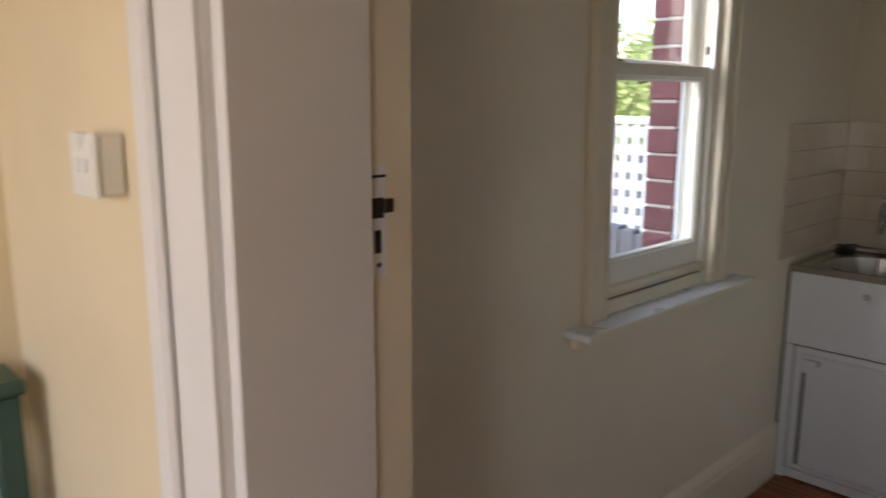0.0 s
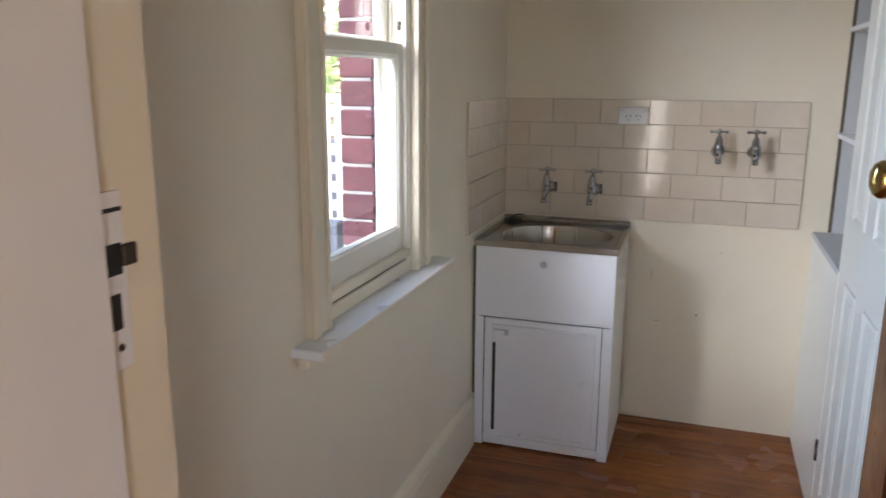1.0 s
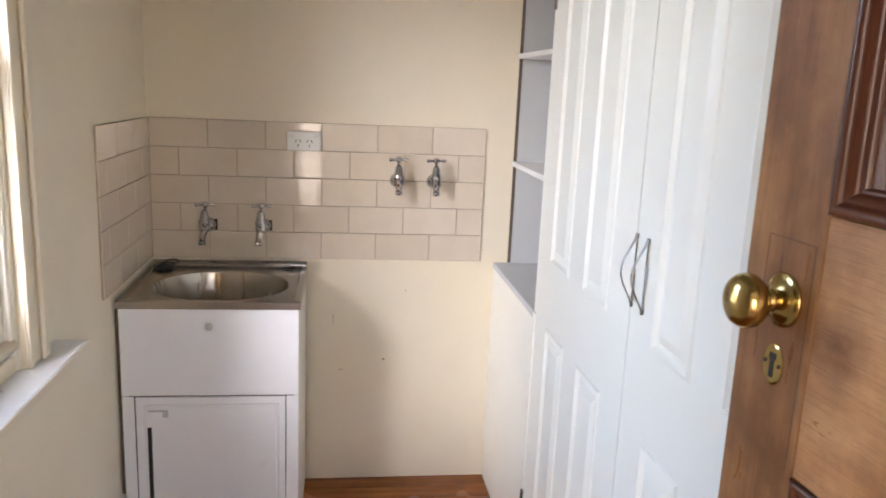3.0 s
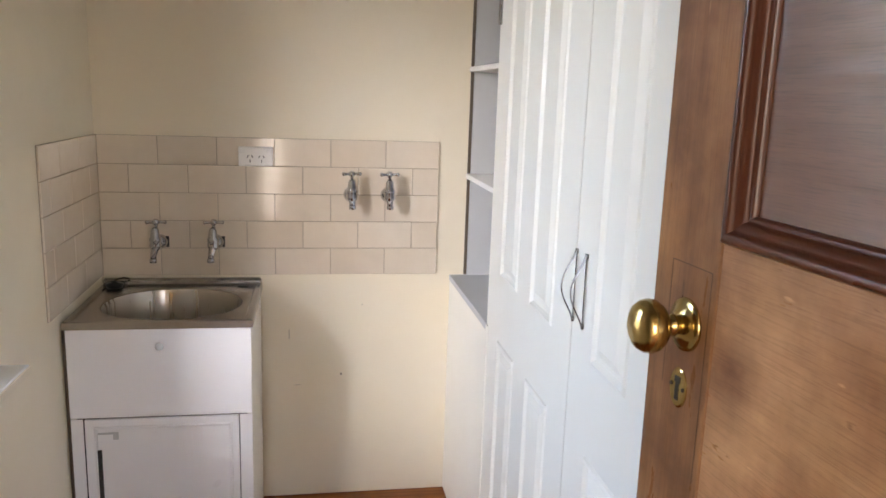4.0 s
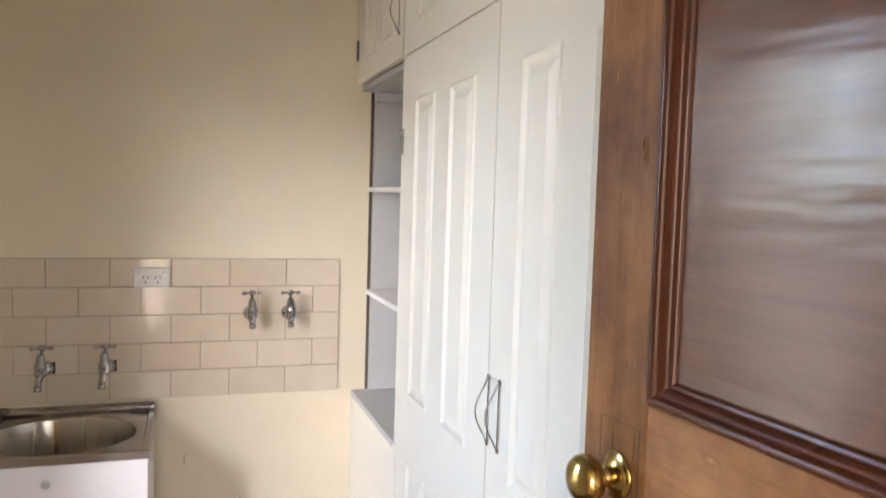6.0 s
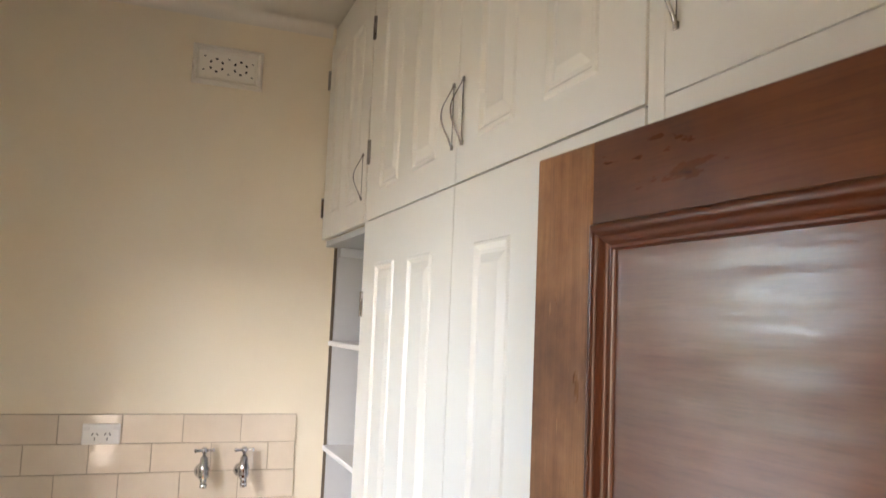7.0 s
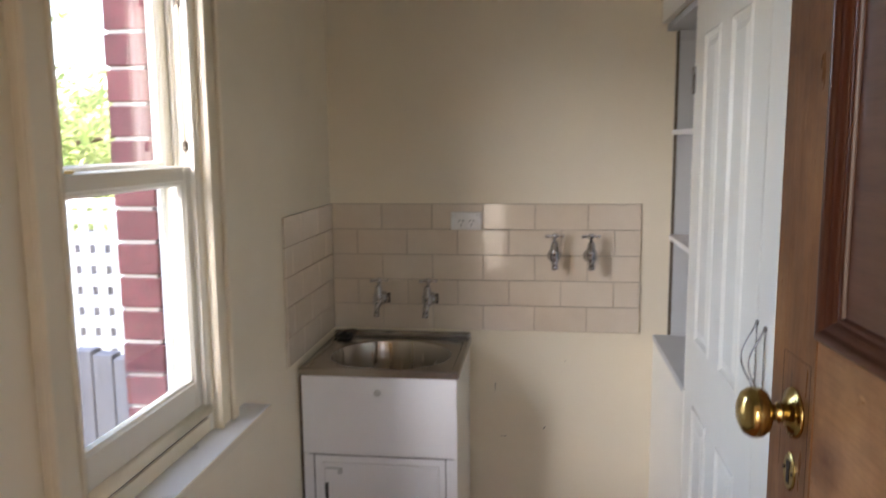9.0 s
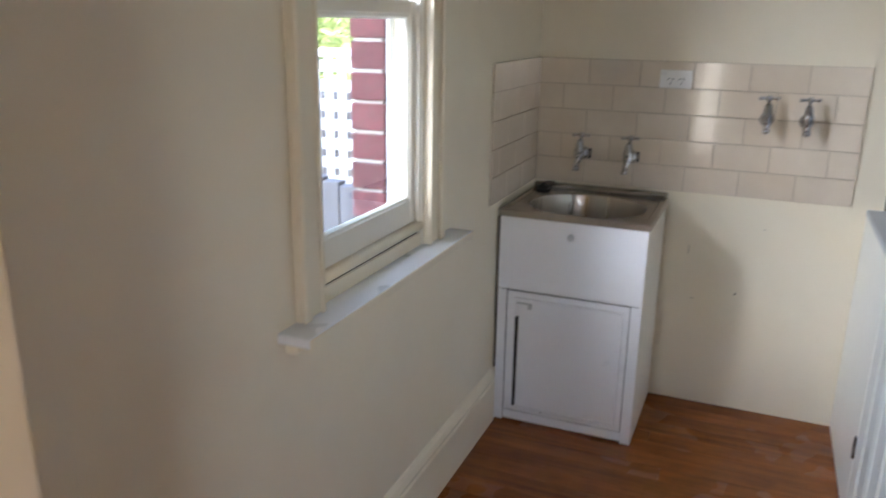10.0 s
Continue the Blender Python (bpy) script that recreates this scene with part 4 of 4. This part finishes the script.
# ---- hall ----
structure("wall_hall_side", boxes((-0.60, -0.48, -5.1, HALLWALL, -0.1, 3.0)), HALL_WALL, "warm cream painted hall wall", "wall")
structure("wall_hall_skin", boxes((-0.48, 0.36, HALLWALL, HALLWALL + 0.003, 0, 2.9), (1.17, 2.9, HALLWALL, HALLWALL + 0.003, 0, 2.9), (0.36, 1.17, HALLWALL, HALLWALL + 0.003, 1.99, 2.9)), HALL_WALL, "warm cream painted hall wall beside the doorway", "wall")
structure("wall_hall_far", boxes((2.9, 3.0, -5.1, HALLWALL, -0.1, 3.0)), HALL_WALL, "warm cream painted hall wall", "wall")
# unseen wall; its two wider openings are invented for the fill lamps
hall_end = bmesh.new()
for x0, x1 in ((-0.6, -0.37), (0.17, 0.22), (0.46, 1.53), (2.07, 3.0)):
    box(hall_end, x0, x1, -5.2, -5.1, -0.1, 3.0)
for x0, x1, z0, z1 in ((-0.37, 0.17, 0.73, 2.27), (0.22, 0.46, 0.28, 2.22), (1.53, 2.07, 0.73, 2.27)):
    box(hall_end, x0, x1, -5.2, -5.1, -0.1, z0)
    box(hall_end, x0, x1, -5.2, -5.1, z1, 3.0)
structure("wall_hall_window", hall_end, HALL_WALL, "warm cream painted hall wall with two added lamp openings and a sidelight", "wall")
structure("ceiling_hall", boxes((-0.6, 3.0, -5.2, -3.0, CEILING, CEILING + 0.1)), CEIL, "off-white hall ceiling", "ceiling")

sw = thing("light_switch", (0.060, HALLWALL, 1.394), "white surface-mounted light switch box with two rockers", "light switch")
part("box", boxes((-0.041, 0.041, -0.034, 0.0, -0.042, 0.042), bevel=0.005), PLASTIC, sw)
part("plate", boxes((-0.043, 0.043, -0.042, -0.0345, -0.044, 0.044), bevel=0.003), PLASTIC, sw)
for sx in (-0.014, 0.014):
    part("rocker", boxes((sx - 0.006, sx + 0.006, -0.0455, -0.0415, -0.010, 0.010), bevel=0.002), PLASTIC, sw)

cab = thing("painted_rack", (-0.34, -3.075, 0.0), "dark green painted timber stand with pale blue panel", "stand")
part("post", boxes((-0.045, 0.0, -0.045, 0.0, 0, 0.955), bevel=0.004), GREEN, cab)
part("post", boxes((-0.045, 0.0, -0.545, -0.5, 0, 0.955), bevel=0.004), GREEN, cab)
part("cap", boxes((-0.12, 0.010, -0.56, 0.010, 0.956, 0.985), bevel=0.006), GREEN, cab)
part("rail", boxes((-0.035, -0.012, -0.499, -0.046, 0.87, 0.955), bevel=0.003), GREEN, cab)
part("panel", boxes((-0.03, -0.018, -0.499, -0.046, 0.10, 0.78), bevel=0.002), BLUE, cab, "pale blue panel")
part("rail", boxes((-0.035, -0.012, -0.499, -0.046, 0.02, 0.10), bevel=0.003), GREEN, cab)

# ---- outside ----
structure("ground", boxes((-400, -0.21, -400, 400, -0.6, -0.45)), GROUND, "dry garden ground", "ground")
structure("outer_brick_wall", boxes((-0.203, -0.115, -3.02, WY0 - 0.012, -0.45, 3.1), (-0.203, -0.115, WY1 - 0.033, 0.3, -0.45, 3.1), (-0.203, -0.115, WY0 - 0.012, WY1 - 0.003, -0.45, 0.80), (-0.203, -0.115, WY0 - 0.012, WY1 - 0.003, 2.12, 3.1)), MORTAR, "red brick outside wall", "wall")

GX, GY = -0.90, 0.30
lat = thing("lattice_fence", (GX, GY, -0.45), "white painted timber lattice fence panel", "fence")
for k in range(26):
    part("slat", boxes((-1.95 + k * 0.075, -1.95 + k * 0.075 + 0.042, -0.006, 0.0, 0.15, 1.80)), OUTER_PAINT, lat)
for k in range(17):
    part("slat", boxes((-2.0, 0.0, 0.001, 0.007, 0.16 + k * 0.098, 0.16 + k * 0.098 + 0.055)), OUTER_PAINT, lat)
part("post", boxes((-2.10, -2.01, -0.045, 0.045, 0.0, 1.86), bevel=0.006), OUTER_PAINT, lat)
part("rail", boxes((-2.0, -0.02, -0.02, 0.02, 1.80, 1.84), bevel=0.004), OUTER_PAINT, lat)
# fence added as a backing so the lattice holes read grey
pal = thing("paling_fence", (-1.0, 1.3, -0.45), "weathered grey timber paling fence added behind the lattice", "fence")
for k in range(34):
    part("paling", boxes((-4.2 + k * 0.115, -4.2 + k * 0.115 + 0.105, 0, 0.016, 0.05, 1.52 + 0.02 * ((k * 7) % 4))), GREY_TIMBER, pal)
for z in (0.4, 1.2):
    part("rail", boxes((-4.2, -0.2, 0.017, 0.06, z, z + 0.08)), GREY_TIMBER, pal)
stump = thing("timber_post", (-0.62, -0.62, -0.45), "weathered grey timber planter post", "post")
for k in range(3):
    part("board", boxes((-0.11 + k * 0.075, -0.11 + k * 0.075 + 0.071, -0.03, 0.03, 0, 1.40 - 0.012 * ((k * 7) % 3)), bevel=0.003), GREY_TIMBER, stump)
part("batten", boxes((-0.10, 0.10, 0.031, 0.055, 0.55, 0.62), bevel=0.003), GREY_TIMBER, stump)


def tree(x, y, height, spread, count, seed, label):
    rng = random.Random(seed)
    t = thing("tree", (x, y, -0.45), label, "tree")
    tr = bmesh.new()
    tube(tr, [(0, 0, 0), (0.06, 0.03, height * 0.3), (-0.04, 0.05, height * 0.62), (0.05, 0, height * 0.9)], [0.16, 0.12, 0.08, 0.03], 10)
    tips = []
    for k in range(11):
        a, z = rng.uniform(0, 6.28), height * rng.uniform(0.28, 0.75)
        d = spread * rng.uniform(0.5, 0.95)
        end = Vector((math.cos(a) * d, math.sin(a) * d, z + rng.uniform(0.2, 0.9)))
        tube(tr, [(0.02, 0.03, z), (end.x * 0.5, end.y * 0.5, z + 0.3), end], [0.06, 0.035, 0.012], 7)
        tips += [end, end * 0.75, Vector((end.x * 0.5, end.y * 0.5, z + 0.3))]
    part("trunk", tr, BARK, t)
    tips.append(Vector((0, 0, height)))
    verts, faces = [], []
    for k in range(count):
        c = tips[k % len(tips)]
        r = spread * 0.36 * rng.random() ** 0.5
        u, w = rng.uniform(0, 6.28), rng.uniform(-1, 1)
        s = math.sqrt(1 - w * w)
        p = c + Vector((math.cos(u) * s, math.sin(u) * s, w * 0.75)) * r
        n = Vector((rng.uniform(-1, 1), rng.uniform(-1, 1), rng.uniform(-0.2, 1))).normalized()
        q = n.orthogonal().normalized()
        q.rotate(Matrix.Rotation(rng.uniform(0, 6.28), 3, n))
        g = n.cross(q)
        l = rng.uniform(0.05, 0.10)
        i = len(verts)
        verts += [p - q * l, p + g * l * 0.42 + n * 0.01, p + q * l, p - g * l * 0.42 + n * 0.01]
        faces.append((i, i + 1, i + 2, i + 3))
    me = bpy.data.meshes.new("crown")
    me.from_pydata([tuple(p) for p in verts], [], faces)
    me.materials.append(LEAF)
    crown = new("crown", me)
    crown.parent = t
    tagged(crown, "sunlit yellow-green leaves", kind="stuff")


tree(-4.9, 4.9, 3.7, 2.0, 6500, 3, "leafy yellow-green garden tree behind the lattice")
tree(-9.5, 6.2, 2.8, 2.0, 4200, 5, "leafy green garden tree")
tree(-7.0, 12.0, 4.2, 2.6, 4200, 9, "leafy green garden tree far behind the fence")

# ---- pieces of the setting: bricks, tiles, floorboards ----
def piece_mesh(name, bm, material):
    return finish(name, bm, material)


def place(name, me, parent, x, y, z):
    ob = new(name, me)
    ob.parent = parent
    ob.location = (x, y, z)
    return ob


outer = bpy.data.objects["outer_brick_wall"]
brick_half = piece_mesh("brick", boxes((0, 0.11, 0, 0.11, 0, 0.076), bevel=0.004), BRICK)
brick_full = piece_mesh("brick", boxes((0, 0.11, 0, 0.23, 0, 0.076), bevel=0.004), BRICK)
for k in range(17):
    z = 0.805 + k * 0.0845
    jog = 0.002 * ((k * 5) % 3)
    place("brick", brick_full if k % 2 else brick_half, outer, -0.214, WY1 - 0.040 + jog, z)
    place("brick", brick_full if k % 2 else brick_half, outer, -0.214, WY0 + 0.040 - (0.23 if k % 2 else 0.11) - jog, z)

rng = random.Random(4)
tile_full = piece_mesh("tile", boxes((0, P - 0.0023, -0.0085, -0.003, 0, R - 0.0023), bevel=0.0012), TILE)
tile_half = piece_mesh("tile", boxes((0, P / 2 - 0.0023, -0.0085, -0.003, 0, R - 0.0023), bevel=0.0012), TILE)
tile_side = piece_mesh("tile", boxes((0.003, 0.0085, 0, P - 0.0023, 0, R - 0.0023), bevel=0.0012), TILE)
tile_side_cut = piece_mesh("tile", boxes((0.003, 0.0085, 0, P * 0.88 - 0.0023, 0, R - 0.0023), bevel=0.0012), TILE)
tile_side_half = piece_mesh("tile", boxes((0.003, 0.0085, 0, P / 2 - 0.0023, 0, R - 0.0023), bevel=0.0012), TILE)
tile_side_stub = piece_mesh("tile", boxes((0.003, 0.0085, 0, P * 0.38 - 0.0023, 0, R - 0.0023), bevel=0.0012), TILE)
for row in range(5):
    z = TZ + 0.0012 + row * R
    if row % 2 == 0:
        for k in range(6):
            place("tile", tile_full, splash, 0.0092 + k * P, -rng.uniform(0, 0.0006), z)
    else:
        place("tile", tile_half, splash, 0.0092, 0, z)
        for k in range(5):
            place("tile", tile_full, splash, 0.0092 + (k + 0.5) * P, -rng.uniform(0, 0.0006), z)
        place("tile", tile_half, splash, 0.0092 + 5.5 * P, 0, z)
    start = -0.0098
    if row % 2 == 0:
        lengths = ((tile_side, P), (tile_side, P), (tile_side_cut, P * 0.88))
    else:
        lengths = ((tile_side_half, P / 2), (tile_side, P), (tile_side, P), (tile_side_stub, P * 0.38))
    for me, length in lengths:
        start -= length
        place("tile", me, splash, rng.uniform(0, 0.0005), start, z)

fl = bpy.data.objects["floor"]
BW = 0.084
meshes = {}
y, k = -0.004, 0
while y > -5.0:
    x0, x1 = (0.0, 1.30) if y > -2.77 else (-0.48, 2.9)
    cut = x0 + (x1 - x0) * (0.2 + 0.6 * ((k * 37) % 11) / 11) if (k % 3 == 1) else None
    runs = [(x0, x1)] if cut is None else [(x0, cut), (cut, x1)]
    for a, c in runs:
        key = round(c - a, 3)
        if key not in meshes:
            meshes[key] = piece_mesh("floorboard", boxes((0.0003, key - 0.0003, -BW + 0.0009, -0.0003, -0.019, 0.0), bevel=0.0009), FLOOR)
        place("floorboard", meshes[key], fl, a, y, -0.0004 * ((k * 3) % 3))
    y -= BW
    k += 1
